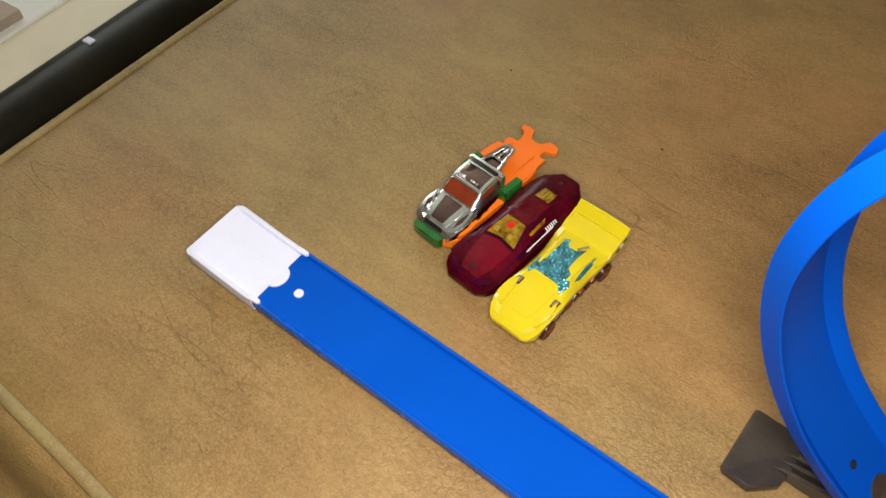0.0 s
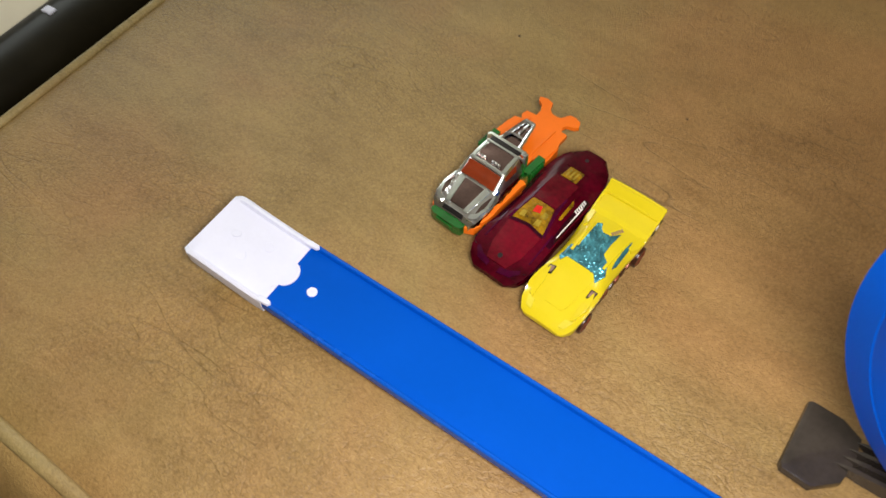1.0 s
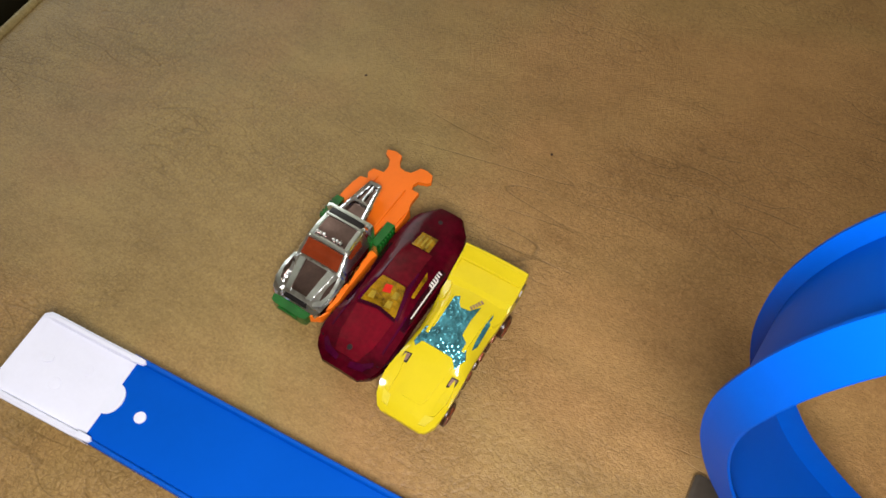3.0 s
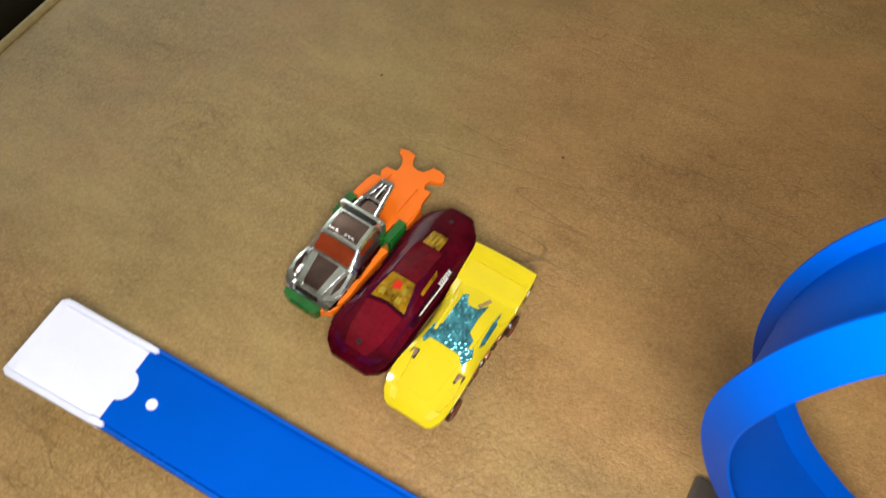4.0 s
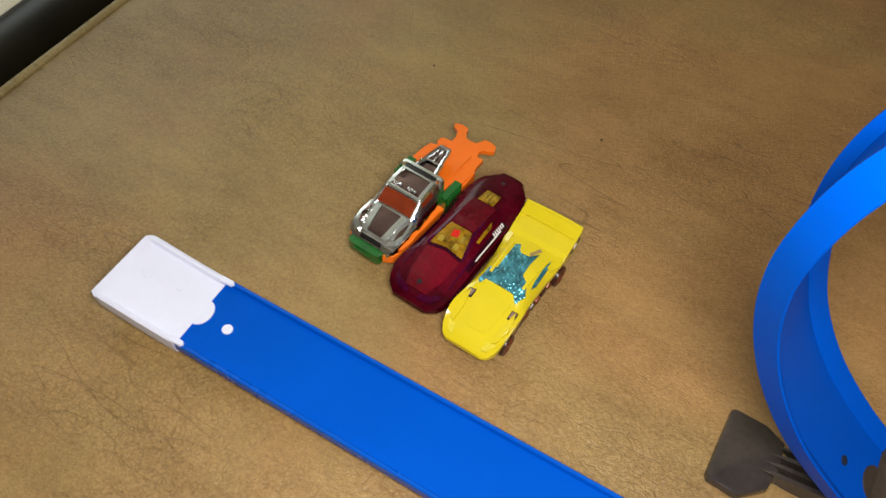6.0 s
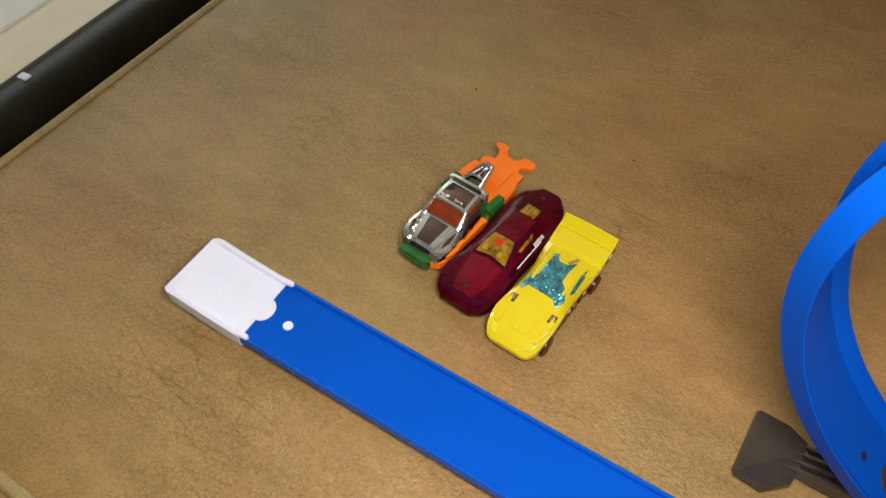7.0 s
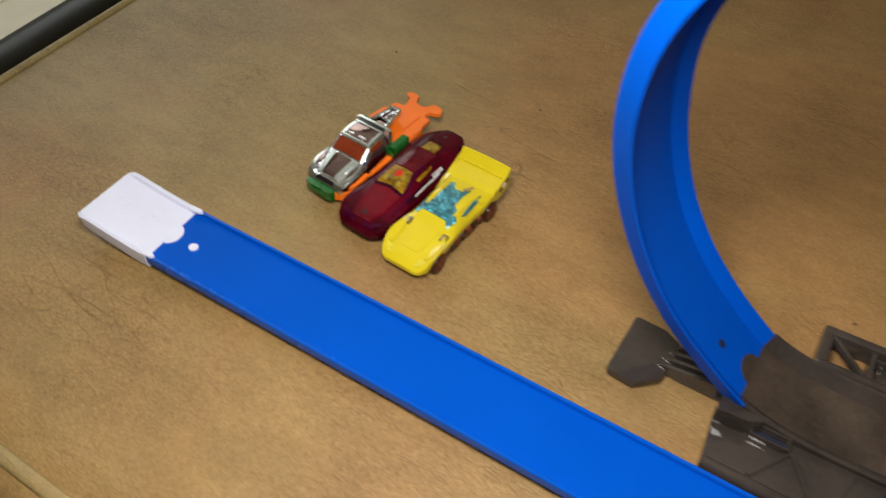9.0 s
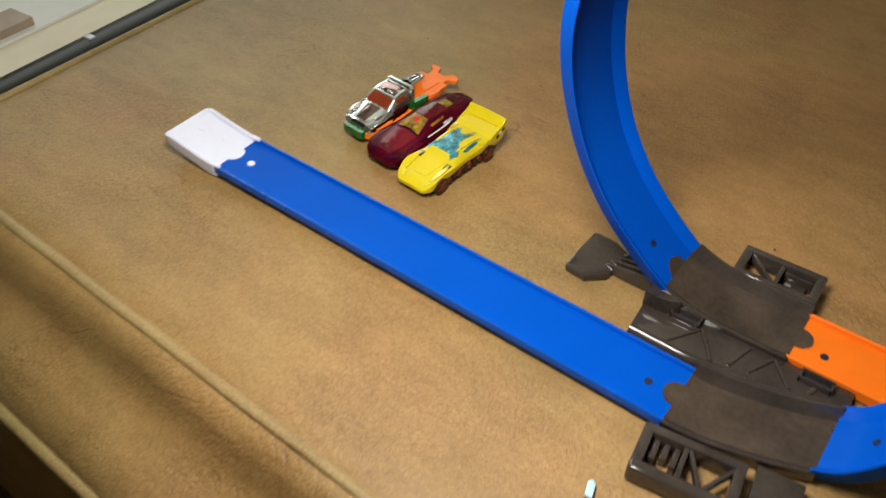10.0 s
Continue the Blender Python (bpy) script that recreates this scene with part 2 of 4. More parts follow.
# ---- mesh helpers ----


def part(name, bm, mat, parent, label="", smooth=True, crisp=38):
    me = bpy.data.meshes.new(name)
    bmesh.ops.recalc_face_normals(bm, faces=bm.faces)
    bm.to_mesh(me)
    bm.free()
    me.materials.append(mat)
    if smooth:
        me.shade_smooth()
        me.set_sharp_from_angle(angle=radians(crisp))
    ob = new(name, me)
    if parent is not None:
        ob.parent = parent
    if label:
        tagged(ob, label)
    return ob


def thing(name, m, label, category, group="", kind=""):
    ob = new(name)
    ob.empty_display_size = 0.01
    ob.matrix_world = m
    return tagged(ob, label, category, group, kind)


def box(x0, x1, y0, y1, z0, z1, bevel=0.0, seg=2):
    bm = bmesh.new()
    bmesh.ops.create_cube(bm, size=1.0)
    for v in bm.verts:
        v.co = Vector(((x0 + x1) / 2 + v.co.x * (x1 - x0), (y0 + y1) / 2 + v.co.y * (y1 - y0), (z0 + z1) / 2 + v.co.z * (z1 - z0)))
    if bevel:
        bmesh.ops.bevel(bm, geom=bm.edges[:], offset=bevel, segments=seg, affect="EDGES", profile=0.6)
    return bm


def join(*bms):
    """The first bmesh with the others added to it."""
    first = bms[0]
    for other in bms[1:]:
        me = bpy.data.meshes.new("temporary")
        other.to_mesh(me)
        other.free()
        first.from_mesh(me)
        bpy.data.meshes.remove(me)
    return first


def moved(bm, m):
    bmesh.ops.transform(bm, matrix=m, verts=bm.verts)
    return bm


def slab(poly, z0, z1, bevel=0.0):
    """A flat plate of the outline poly between two heights."""
    bm = bmesh.new()
    low = [bm.verts.new((x, y, z0)) for x, y in poly]
    high = [bm.verts.new((x, y, z1)) for x, y in poly]
    n = len(poly)
    bm.faces.new(high)
    bm.faces.new(low[::-1])
    for i in range(n):
        bm.faces.new((low[i], low[(i + 1) % n], high[(i + 1) % n], high[i]))
    bmesh.ops.recalc_face_normals(bm, faces=bm.faces)
    if bevel:
        edges = [e for e in bm.edges if all(abs(v.co.z - z1) < 1e-7 for v in e.verts)]
        bmesh.ops.bevel(bm, geom=edges, offset=bevel, segments=2, affect="EDGES", profile=0.6)
    return bm


def sweep(profile, stations, closed=True):
    """A closed profile of (across, up) carried along stations of (place, across vector, up vector)."""
    bm = bmesh.new()
    rings = [[bm.verts.new(p + a * s + u * h) for s, h in profile] for p, a, u in stations]
    n = len(profile)
    for r0, r1 in zip(rings, rings[1:]):
        for i in range(n):
            bm.faces.new((r0[i], r0[(i + 1) % n], r1[(i + 1) % n], r1[i]))
    bm.faces.new(rings[0])
    bm.faces.new(rings[-1][::-1])
    return bm


def cylinder(radius, depth, seg=28, bevel=0.0, r2=None):
    bm = bmesh.new()
    bmesh.ops.create_cone(bm, cap_ends=True, segments=seg, radius1=radius, radius2=radius if r2 is None else r2, depth=depth)
    if bevel:
        edges = [e for e in bm.edges if abs(e.verts[0].co.z - e.verts[1].co.z) < 1e-9]
        bmesh.ops.bevel(bm, geom=edges, offset=bevel, segments=2, affect="EDGES", profile=0.6)
    return bm


def tube(points, radius, seg=10):
    bm = bmesh.new()
    rings = []
    for i, p in enumerate(points):
        d = (Vector(points[min(i + 1, len(points) - 1)]) - Vector(points[max(i - 1, 0)])).normalized()
        a = d.cross(Vector((0, 0, 1)))
        a = a.normalized() if a.length > 1e-6 else Vector((1, 0, 0))
        b = a.cross(d)
        rings.append([bm.verts.new(Vector(p) + radius * (math.cos(k * 2 * math.pi / seg) * a + math.sin(k * 2 * math.pi / seg) * b)) for k in range(seg)])
    for r0, r1 in zip(rings, rings[1:]):
        for k in range(seg):
            bm.faces.new((r0[k], r0[(k + 1) % seg], r1[(k + 1) % seg], r1[k]))
    bm.faces.new(rings[0])
    bm.faces.new(rings[-1][::-1])
    return bm


# ---- the cushion, the room ----
EDGE_A, EDGE_B = -0.2180, -0.055      # the end seam runs at x = EDGE_A + EDGE_B * y
NEAR, SKEW = -0.1235, -0.018          # the long seam runs at y = NEAR + SKEW * x
FLOOR = -0.43


def ridge(points, wide, high):
    """A flattened round seam along x, with a fine stitched groove beside its crown."""
    prof = []
    for k in range(20):
        a = 2 * math.pi * k / 20
        g = 0.80 if k == 3 else 1.0
        prof.append((wide * math.cos(a), high * math.sin(a) * g))
    return sweep(prof, [(Vector(p), Vector((0, 1, 0)), Vector((0, -0.12, 1)).normalized()) for p in points])


def cushion():
    ot = thing("leather_ottoman", pose(0, 0, FLOOR), "wide ottoman in creased brown brushed leather with piped seams", "ottoman")
    up = Matrix.Translation((0, 0, -FLOOR))
    # top: a sheet that swells very slightly and rolls down at its seams
    bm = bmesh.new()
    nx, ny = 150, 110
    grid = []
    for i in range(nx + 1):
        row = []
        for j in range(ny + 1):
            y = NEAR + 0.93 * (j / ny) ** 1.15
            x0 = EDGE_A + EDGE_B * y
            x = x0 + (1.05 - x0) * (i / nx) ** 1.15
            z = 0.0006 * noise.noise((x * 5, y * 5, 0.3)) + 0.0004 * noise.noise((x * 14, y * 14, 1.7))
            d = min(x - x0, y - NEAR)
            z -= 0.004 * max(0.0, 1 - d / 0.02) ** 2
            row.append(bm.verts.new((x, y + SKEW * x * (1 - j / ny), z - 0.0006)))
        grid.append(row)
    for i in range(nx):
        for j in range(ny):
            bm.faces.new((grid[i][j], grid[i + 1][j], grid[i + 1][j + 1], grid[i][j + 1]))
    part("top_panel", moved(bm, up), LEATHER, ot)
    # long side: rolls under the seam, then bulges out to a lower seam
    prof = [(NEAR - 0.001, -0.002), (NEAR - 0.008, -0.0030), (NEAR - 0.014, -0.0065), (NEAR - 0.019, -0.0140), (NEAR - 0.023, -0.0230), (NEAR - 0.028, -0.0300),
            (NEAR - 0.037, -0.0345), (NEAR - 0.048, -0.0385), (NEAR - 0.060, -0.0440), (NEAR - 0.067, -0.0520), (NEAR - 0.072, -0.0600), (NEAR - 0.074, -0.12), (NEAR - 0.071, -0.36)]
    bm = bmesh.new()
    cols = []
    for i in range(91):
        x = -0.2115 + 1.26 * i / 90
        cols.append([bm.verts.new((x - 0.02 * k / len(prof), y + SKEW * x + 0.0012 * noise.noise((x * 9, k * 0.7, 2)), z + 0.0015 * noise.noise((x * 7, k * 0.5, 5)))) for k, (y, z) in enumerate(prof)])
    for c0, c1 in zip(cols, cols[1:]):
        for k in range(len(prof) - 1):
            bm.faces.new((c0[k], c0[k + 1], c1[k + 1], c1[k]))
    part("side_panel", moved(bm, up), LEATHER, ot)
    # end: falls straight
    bm = bmesh.new()
    cols = []
    prof = [(-0.001, -0.002), (-0.004, -0.006), (-0.006, -0.02), (-0.006, -0.36)]
    for j in range(41):
        y = NEAR + 0.93 * j / 40
        cols.append([bm.verts.new((EDGE_A + EDGE_B * y + dx, y - (0.075 if j == 0 and k == 3 else 0), z)) for k, (dx, z) in enumerate(prof)])
    for c0, c1 in zip(cols, cols[1:]):
        for k in range(3):
            bm.faces.new((c0[k], c1[k], c1[k + 1], c0[k + 1]))
    part("end_panel", moved(bm, up), LEATHER, ot)
    part("base", box(-0.19, 1.04, -0.17, 0.79, 0.0, 0.36 + 0.03), DARKWOOD, ot)
    a = [(-0.2095 + 1.25 * i / 120, NEAR + SKEW * (-0.2095 + 1.25 * i / 120) - 0.0022 + 0.0006 * noise.noise((i * 0.2, 0, 0)), -0.0024 + 0.0006 * noise.noise((i * 0.13, 3, 0))) for i in range(121)]
    part("piping", moved(ridge(a, 0.0036, 0.0024), up), PIPING, ot, "piped seam of pale olive leather")
    a = [(EDGE_A + EDGE_B * y - 0.001, y, -0.0035) for y in [NEAR + 0.93 * j / 60 for j in range(61)]]
    part("piping", moved(tube(a, 0.0027, 12), up), PIPING, ot, "piped seam of pale olive leather")
    a = [(-0.23 + 1.27 * i / 90, NEAR + SKEW * (-0.23 + 1.27 * i / 90) - 0.070 + 0.001 * noise.noise((i * 0.2, 7, 0)), -0.060) for i in range(91)]
    part("piping", moved(ridge(a, 0.0058, 0.0034), up), PIPING, ot, "piped seam of pale olive leather")


cushion()


def plain(name, bm, mat, label, category, kind="structure"):
    return tagged(part(name, bm, mat, None), label, category, kind=kind)


plain("floor", box(-1.5, 2.6, -2.4, 1.9, FLOOR - 0.05, FLOOR), FLOORWOOD, "dark brown wooden floor under the ottoman", "floor")
plain("ceiling", box(-1.62, 2.6, -2.4, 2.02, 1.9, 1.98), CEILING, "plain off-white painted ceiling", "ceiling")
plain("wall_south", box(-1.62, 2.6, -2.52, -2.4, FLOOR, 1.9), WALL, "plain cream painted wall", "wall")
plain("wall_north", box(-1.62, 2.6, 1.9, 2.02, FLOOR, 1.9), WALL, "plain cream painted wall", "wall")
plain("wall_east", box(2.6, 2.72, -2.52, 2.02, FLOOR, 1.9), WALL, "plain cream painted wall", "wall")
plain("wall_west", join(box(-1.62, -1.5, -2.4, 0.30, FLOOR, 1.9), box(-1.62, -1.5, 1.86, 1.9, FLOOR, 1.9), box(-1.62, -1.5, 0.30, 1.86, FLOOR, 0.44), box(-1.62, -1.5, 0.30, 1.86, 1.72, 1.9)),
      WALL, "cream painted wall with a window opening", "wall")


def bench():
    """The low bench beyond the cushion: a dark rounded rail, a cream board, a white cloth on it."""
    b = thing("bench", pose(-0.3755, 0.0, FLOOR, 0, 0, 4.6), "low cream wooden bench with a dark lacquered front rail", "bench")
    h = -0.080 - FLOOR
    part("board", box(-0.62, 0.0, -0.5, 1.1, h - 0.03, h, 0.004), CREAM, b)
    rail = [(0.003, h - 0.06), (0.003, h - 0.004), (0.008, h + 0.006), (0.018, h + 0.013), (0.030, h + 0.016), (0.044, h + 0.014), (0.056, h + 0.006), (0.062, h - 0.008), (0.064, h - 0.06)]
    part("front_rail", sweep(rail, [(Vector((0, y, 0)), Vector((1, 0, 0)), Vector((0, 0, 1))) for y in (-0.5, 1.1)]), DARKWOOD, b, "dark lacquered rail")
    part("rail_spot", box(0.025, 0.034, 0.100, 0.107, h + 0.0135, h + 0.0172, 0.0010), WHITE, b, "small white spot")
    for x in (-0.58, -0.06):
        for y in (-0.45, 1.0):
            part("leg", box(x, x + 0.05, y, y + 0.05, 0, h - 0.03, 0.003), DARKWOOD, b)
    tagged(part("white_sheet", moved(sheet(), pose(-0.4440, 0.2, -0.08, 0, 0, 4.6)), CLOTH, None), "smooth white cloth spread over the cream bench", "cloth")
    tagged(part("taupe_strip", moved(box(-0.036, 0.0, -0.40, 0.0, 0.0, 0.009, 0.001), pose(-0.4440, 0.098, -0.0770, 0, 0, 4.6)), TAUPE, None), "flat taupe strip lying by the white cloth", "strip")


def sheet():
    bm = bmesh.new()
    rows = []
    for i in range(25):
        row = []
        for j in range(61):
            x, y = -0.5 * i / 24, -0.58 + 1.43 * j / 60
            z = 0.003 + 0.006 * max(0, noise.noise((x * 6, y * 4, 9))) * min(1, i / 4)
            row.append(bm.verts.new((x, y, z)))
        rows.append(row)
    for r0, r1 in zip(rows, rows[1:]):
        for j in range(60):
            bm.faces.new((r0[j], r0[j + 1], r1[j + 1], r1[j]))
    ret = bmesh.ops.extrude_face_region(bm, geom=bm.faces[:])
    bmesh.ops.translate(bm, verts=[v for v in ret["geom"] if isinstance(v, bmesh.types.BMVert)], vec=(0, 0, -0.0028))
    return bm


bench()

# ---- the track ----
HALF = 0.0203


def deck_profile(th=0.0013, half=HALF - 0.0012):
    return [(-half, 0.0), (half, 0.0), (half, -th), (-half, -th)]


def rail_profile(side, rise, drop, t=0.0021, half=HALF):
    o, i = half, half - t
    p = [(o, -drop), (o, rise - 0.0006), (o - 0.0005, rise), (i + 0.0005, rise), (i, rise - 0.0006), (i, 0.0006), (i - 0.0006, -0.0002), (i - 0.0006, -0.0012), (i, -0.0014), (i, -drop)]
    return [(side * s, h) for s, h in (p if side > 0 else p[::-1])]


TX0, TX1, TY = -0.0165, 0.3110, 0.0045      # the straight piece's ends and middle line


def track_z(x):
    """Height of the straight piece's deck: its free end is lifted by the end ramp."""
    return 0.0077 - 0.0014 * (x - TX0) / (TX1 - TX0)


def straight():
    tr = thing("straight_track", pose(0, TY, 0), "long bright blue plastic toy track with low rails", "toy track")
    st = []
    for i in range(25):
        x = TX0 + (TX1 - TX0) * i / 24
        st.append((Vector((x, 0, track_z(x))), Vector((0, 1, 0)), Vector((0, 0, 1))))
    part("deck", sweep(deck_profile(), st), BLUE, tr)
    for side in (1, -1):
        part("rail", sweep(rail_profile(side, 0.0022, 0.0030), st), BLUE_EDGE, tr, "rail in the same blue, glossed for a highlight line")
    part("peg", moved(cylinder(0.0026, 0.0012, 24, 0.0003), pose(0.0030, -0.0015, track_z(0) + 0.0002)), WHITE, tr, "white round peg showing through its hole")
    part("hole_disc", moved(cylinder(0.0022, 0.0008, 20), pose(0.2943, -0.0012, track_z(0.2943) - 0.0001)), HOLE_SHADE, tr, "dark disc for the shade in a small hole")


straight()


def tongue(x0, x1, w, root, flip=1):
    """Outline of a joint tongue from x0 to its round head at x1, w wide."""
    r = w / 2
    pts = [(x0, -root), (x0, -r * 1.25), (x0 + 0.18 * (x1 - x0), -r * 0.98)]
    for k in range(-6, 7):
        a = k / 6 * math.pi / 2
        pts.append((x1 - math.copysign(min(r, abs(x1 - x0) * 0.75), x1 - x0) * (1 - math.cos(a)), r * math.sin(a)))
    pts += [(x0 + 0.18 * (x1 - x0), r * 0.98), (x0, r * 1.25), (x0, root)]
    return pts


def end_ramp():
    er = thing("end_ramp", pose(-0.0130, 0.0040, 0, 0, 0, 2.8), "small white plastic ramp end clipped onto the blue track", "toy ramp")
    ln, w, base = 0.046, 0.0203, track_z(-0.0130)
    # floor rises away from the track; side walls with rounded lips
    bm = bmesh.new()
    rows = []
    for i in range(17):
        f = i / 16
        x = -ln * f
        zf = base + 0.0004 + 0.0085 * f ** 1.25
        row = []
        narrow = 0.0018 * max(0, (f - 0.93) / 0.07) ** 2
        for s, dz in ((-w, -0.0008), (-w, 0.0022), (-w + 0.0012, 0.0029), (-w + 0.0025, 0.0024), (-w + 0.0032, 0.0), (-w * 0.3, 0.0), (w * 0.3, 0.0), (w - 0.0032, 0.0), (w - 0.0025, 0.0024), (w - 0.0012, 0.0029), (w, 0.0022), (w, -0.0008)):
            lip = 1.0 if f < 0.86 else max(0.0, 1 - (f - 0.86) / 0.14)
            row.append(bm.verts.new((x, s - math.copysign(narrow, s), zf + (dz * lip if dz > 0 else dz))))
        rows.append(row)
    for r0, r1 in zip(rows, rows[1:]):
        for k in range(len(r0) - 1):
            bm.faces.new((r0[k], r1[k], r1[k + 1], r0[k + 1]))
    # skirts
    low = []
    for i, row in enumerate(rows):
        f = i / 16
        zl = max(0.0010, row[0].co.z - 0.0055 - 0.0015 * (1 - f))
        low.append([bm.verts.new((row[0].co.x, row[0].co.y * 0.97, zl)), bm.verts.new((row[-1].co.x, row[-1].co.y * 0.97, zl))])
    for i in range(16):
        bm.faces.new((rows[i][0], low[i][0], low[i + 1][0], rows[i + 1][0]))
        bm.faces.new((rows[i][-1], rows[i + 1][-1], low[i + 1][1], low[i][1]))
        bm.faces.new((low[i][0], low[i][1], low[i + 1][1], low[i + 1][0]))
    bm.faces.new([*rows[-1], low[-1][1], low[-1][0]])
    bm.faces.new([*rows[0][::-1], low[0][0], low[0][1]])
    part("ramp_shell", bm, WHITE, er)
    for x, y, a in ((-0.016, 0.006, 20), (-0.024, -0.005, -15), (-0.033, 0.003, 40)):
        zf = base + 0.0004 + 0.0085 * (-x / ln) ** 1.25
        part("mould_mark", moved(cylinder(0.0026, 0.0005, 18, 0.0002), pose(x, y, zf, 0, 13, a)), WHITE, er)
    part("keel", box(-0.036, -0.004, -0.010, 0.010, 0.0, base - 0.002, 0.0008), WHITE, er)
    t = slab(tongue(-0.002, 0.0054, 0.0140, 0.0120), base - 0.0006, base + 0.0007)
    part("tongue", t, WHITE, er)
    for y in (-0.0186, 0.0186):
        part("clip", slab([(-0.002, y - 0.0016), (0.004, y - 0.0013), (0.0052, y), (0.004, y + 0.0013), (-0.002, y + 0.0016)], base + 0.002, base + 0.0036, 0.0004), WHITE, er)


end_ramp()

# the loop's middle line: place (x, y, z) and bank in degrees, from its foot up, over and down again
LOOP = [(0.2794, 0.0795, 0.0099, 0.8), (0.2552, 0.0780, 0.0311, 1.5), (0.2341, 0.0767, 0.0539, 3.4), (0.2175, 0.0763, 0.0794, 4.7), (0.2069, 0.0748, 0.1069, 6.3), (0.2022, 0.0714, 0.1343, 7.3), (0.2024, 0.0678, 0.1597, 6.8), (0.2074, 0.0666, 0.1821, 8.6),
        (0.2176, 0.0676, 0.2002, 12.2), (0.2340, 0.0694, 0.2151, 15.3), (0.2568, 0.0705, 0.2280, 17.0), (0.2862, 0.0700, 0.2380, 17.0), (0.3220, 0.0670, 0.2420, 15.0), (0.3600, 0.0610, 0.2350, 12.0), (0.3960, 0.0530, 0.2110, 9.0),
        (0.4220, 0.0450, 0.1700, 7.0), (0.4310, 0.0380, 0.1240, 5.0), (0.4240, 0.0310, 0.0780, 3.0), (0.4060, 0.0260, 0.0380, 2.0), (0.3920, 0.0235, 0.0160, 1.0), (0.3790, 0.0220, 0.0070, 0)]
LOOP_FOOT = 0.24      # the row at which the blue strip leaves its grey stand


def loop_point(f):
    """A point of the smooth line through LOOP; f counts its rows."""
    k = min(max(int(f), 0), len(LOOP) - 2)
    u = f - k
    p = [Vector(LOOP[min(max(k + d, 0), len(LOOP) - 1)]) if 0 <= k + d < len(LOOP) else 2 * Vector(LOOP[k if d < 0 else k + 1]) - Vector(LOOP[k + 1 if d < 0 else k]) for d in (-1, 0, 1, 2)]
    return 0.5 * (2 * p[1] + (p[2] - p[0]) * u + (2 * p[0] - 5 * p[1] + 4 * p[2] - p[3]) * u * u + (3 * p[1] - p[0] - 3 * p[2] + p[3]) * u ** 3)


def loop_station(f):
    c, d = loop_point(f), loop_point(f + 0.01) - loop_point(f - 0.01)
    t = Vector((d[0], 0, d[2])).normalized()
    side = Vector((0, 1, 0))
    up = side.cross(t)
    b = radians(c[3])
    return Vector(c[:3]), side * math.cos(b) + up * math.sin(b), up * math.cos(b) - side * math.sin(b)


def loop_rail(side):
    """A tall rail of the loop that leans outwards, with a skirt below the deck."""
    p = [(0.0184, -0.0056), (0.0222, 0.0030), (0.0226, 0.0039), (0.0222, 0.0045), (0.0213, 0.0043), (0.0168, 0.0005), (0.0160, -0.0001), (0.0160, -0.0014), (0.0170, -0.0028), (0.0173, -0.0056)]
    return [(side * a, h) for a, h in (p if side > 0 else p[::-1])]


def loop():
    lp = thing("loop_track", pose(0, 0, 0), "tall bright blue plastic track loop standing in its grey stand", "toy track")
    last = len(LOOP) - 1
    st = [loop_station(LOOP_FOOT + (last - LOOP_FOOT) * i / 160) for i in range(161)]
    part("deck", sweep(deck_profile(half=0.0164), st), BLUE, lp)
    for side in (1, -1):
        part("rail", sweep(loop_rail(side), st), BLUE, lp)
    for f, off in ((0.92, -0.004), (last - 1.3, 0.0)):
        p, a, u = loop_station(f)
        m = Matrix.Translation(p + u * 0.0001 + a * off) @ u.to_track_quat("Z", "Y").to_matrix().to_4x4()
        part("hole_disc", moved(cylinder(0.0020, 0.0008, 20), m), HOLE_SHADE, lp, "dark disc for the shade in a small hole")


loop()


def orange():
    ot = thing("orange_track", pose(0.344, 0.0812, 0), "bright orange plastic toy track joined to the grey base", "toy track")
    st = [(Vector((0.30 * i / 12, 0, 0.0050)), Vector((0, 1, 0)), Vector((0, 0, 1))) for i in range(13)]
    part("deck", sweep(deck_profile(half=0.0185), st), ORANGE, ot)
    for side in (1, -1):
        part("rail", sweep(rail_profile(side, 0.0030, 0.0034, half=0.0195), st), ORANGE, ot)
    part("hole_disc", moved(cylinder(0.0022, 0.0008, 20), pose(0.0165, -0.0050, 0.0050)), HOLE_SHADE, ot, "dark disc for the shade in a small hole")


orange()


def smooth01(f):
    f = min(1.0, max(0.0, f))
    return f * f * (3 - 2 * f)


def lane_stations(x0, x1, y0, y1, low, climb, bend=0.0, power=3.0, n=18):
    """Stations along one lane of the stand; it climbs by climb from its lowest place low towards x0, and bends sideways."""
    out = []
    for i in range(n + 1):
        f = i / n
        x, y = x0 + (x1 - x0) * f, y0 + (y1 - y0) * f ** (1 + bend)
        z = low[1] + climb * abs((x - low[0]) / (x0 - low[0])) ** power
        s = -power * climb * math.copysign(abs((x - low[0]) / (x0 - low[0])) ** (power - 1), x - low[0]) / abs(x0 - low[0])
        out.append((Vector((x, y, z)), Vector((0, 1, 0)), Vector((s, 0, 1)).normalized()))
    return out


def flare(side, rise, drop, half):
    """A lane's rail that leans outwards, with a rounded lip."""
    p = [(half + 0.0004, -drop), (half + 0.0012, rise - 0.0007), (half + 0.0008, rise - 0.0001), (half, rise), (half - 0.0008, rise - 0.0002), (half - 0.0012, rise - 0.0009), (half - 0.0038, 0.0010), (half - 0.0052, 0.0003), (half - 0.0052, -0.0016), (half - 0.0020, -drop)]
    return [(side * a, h) for a, h in (p if side > 0 else p[::-1])]


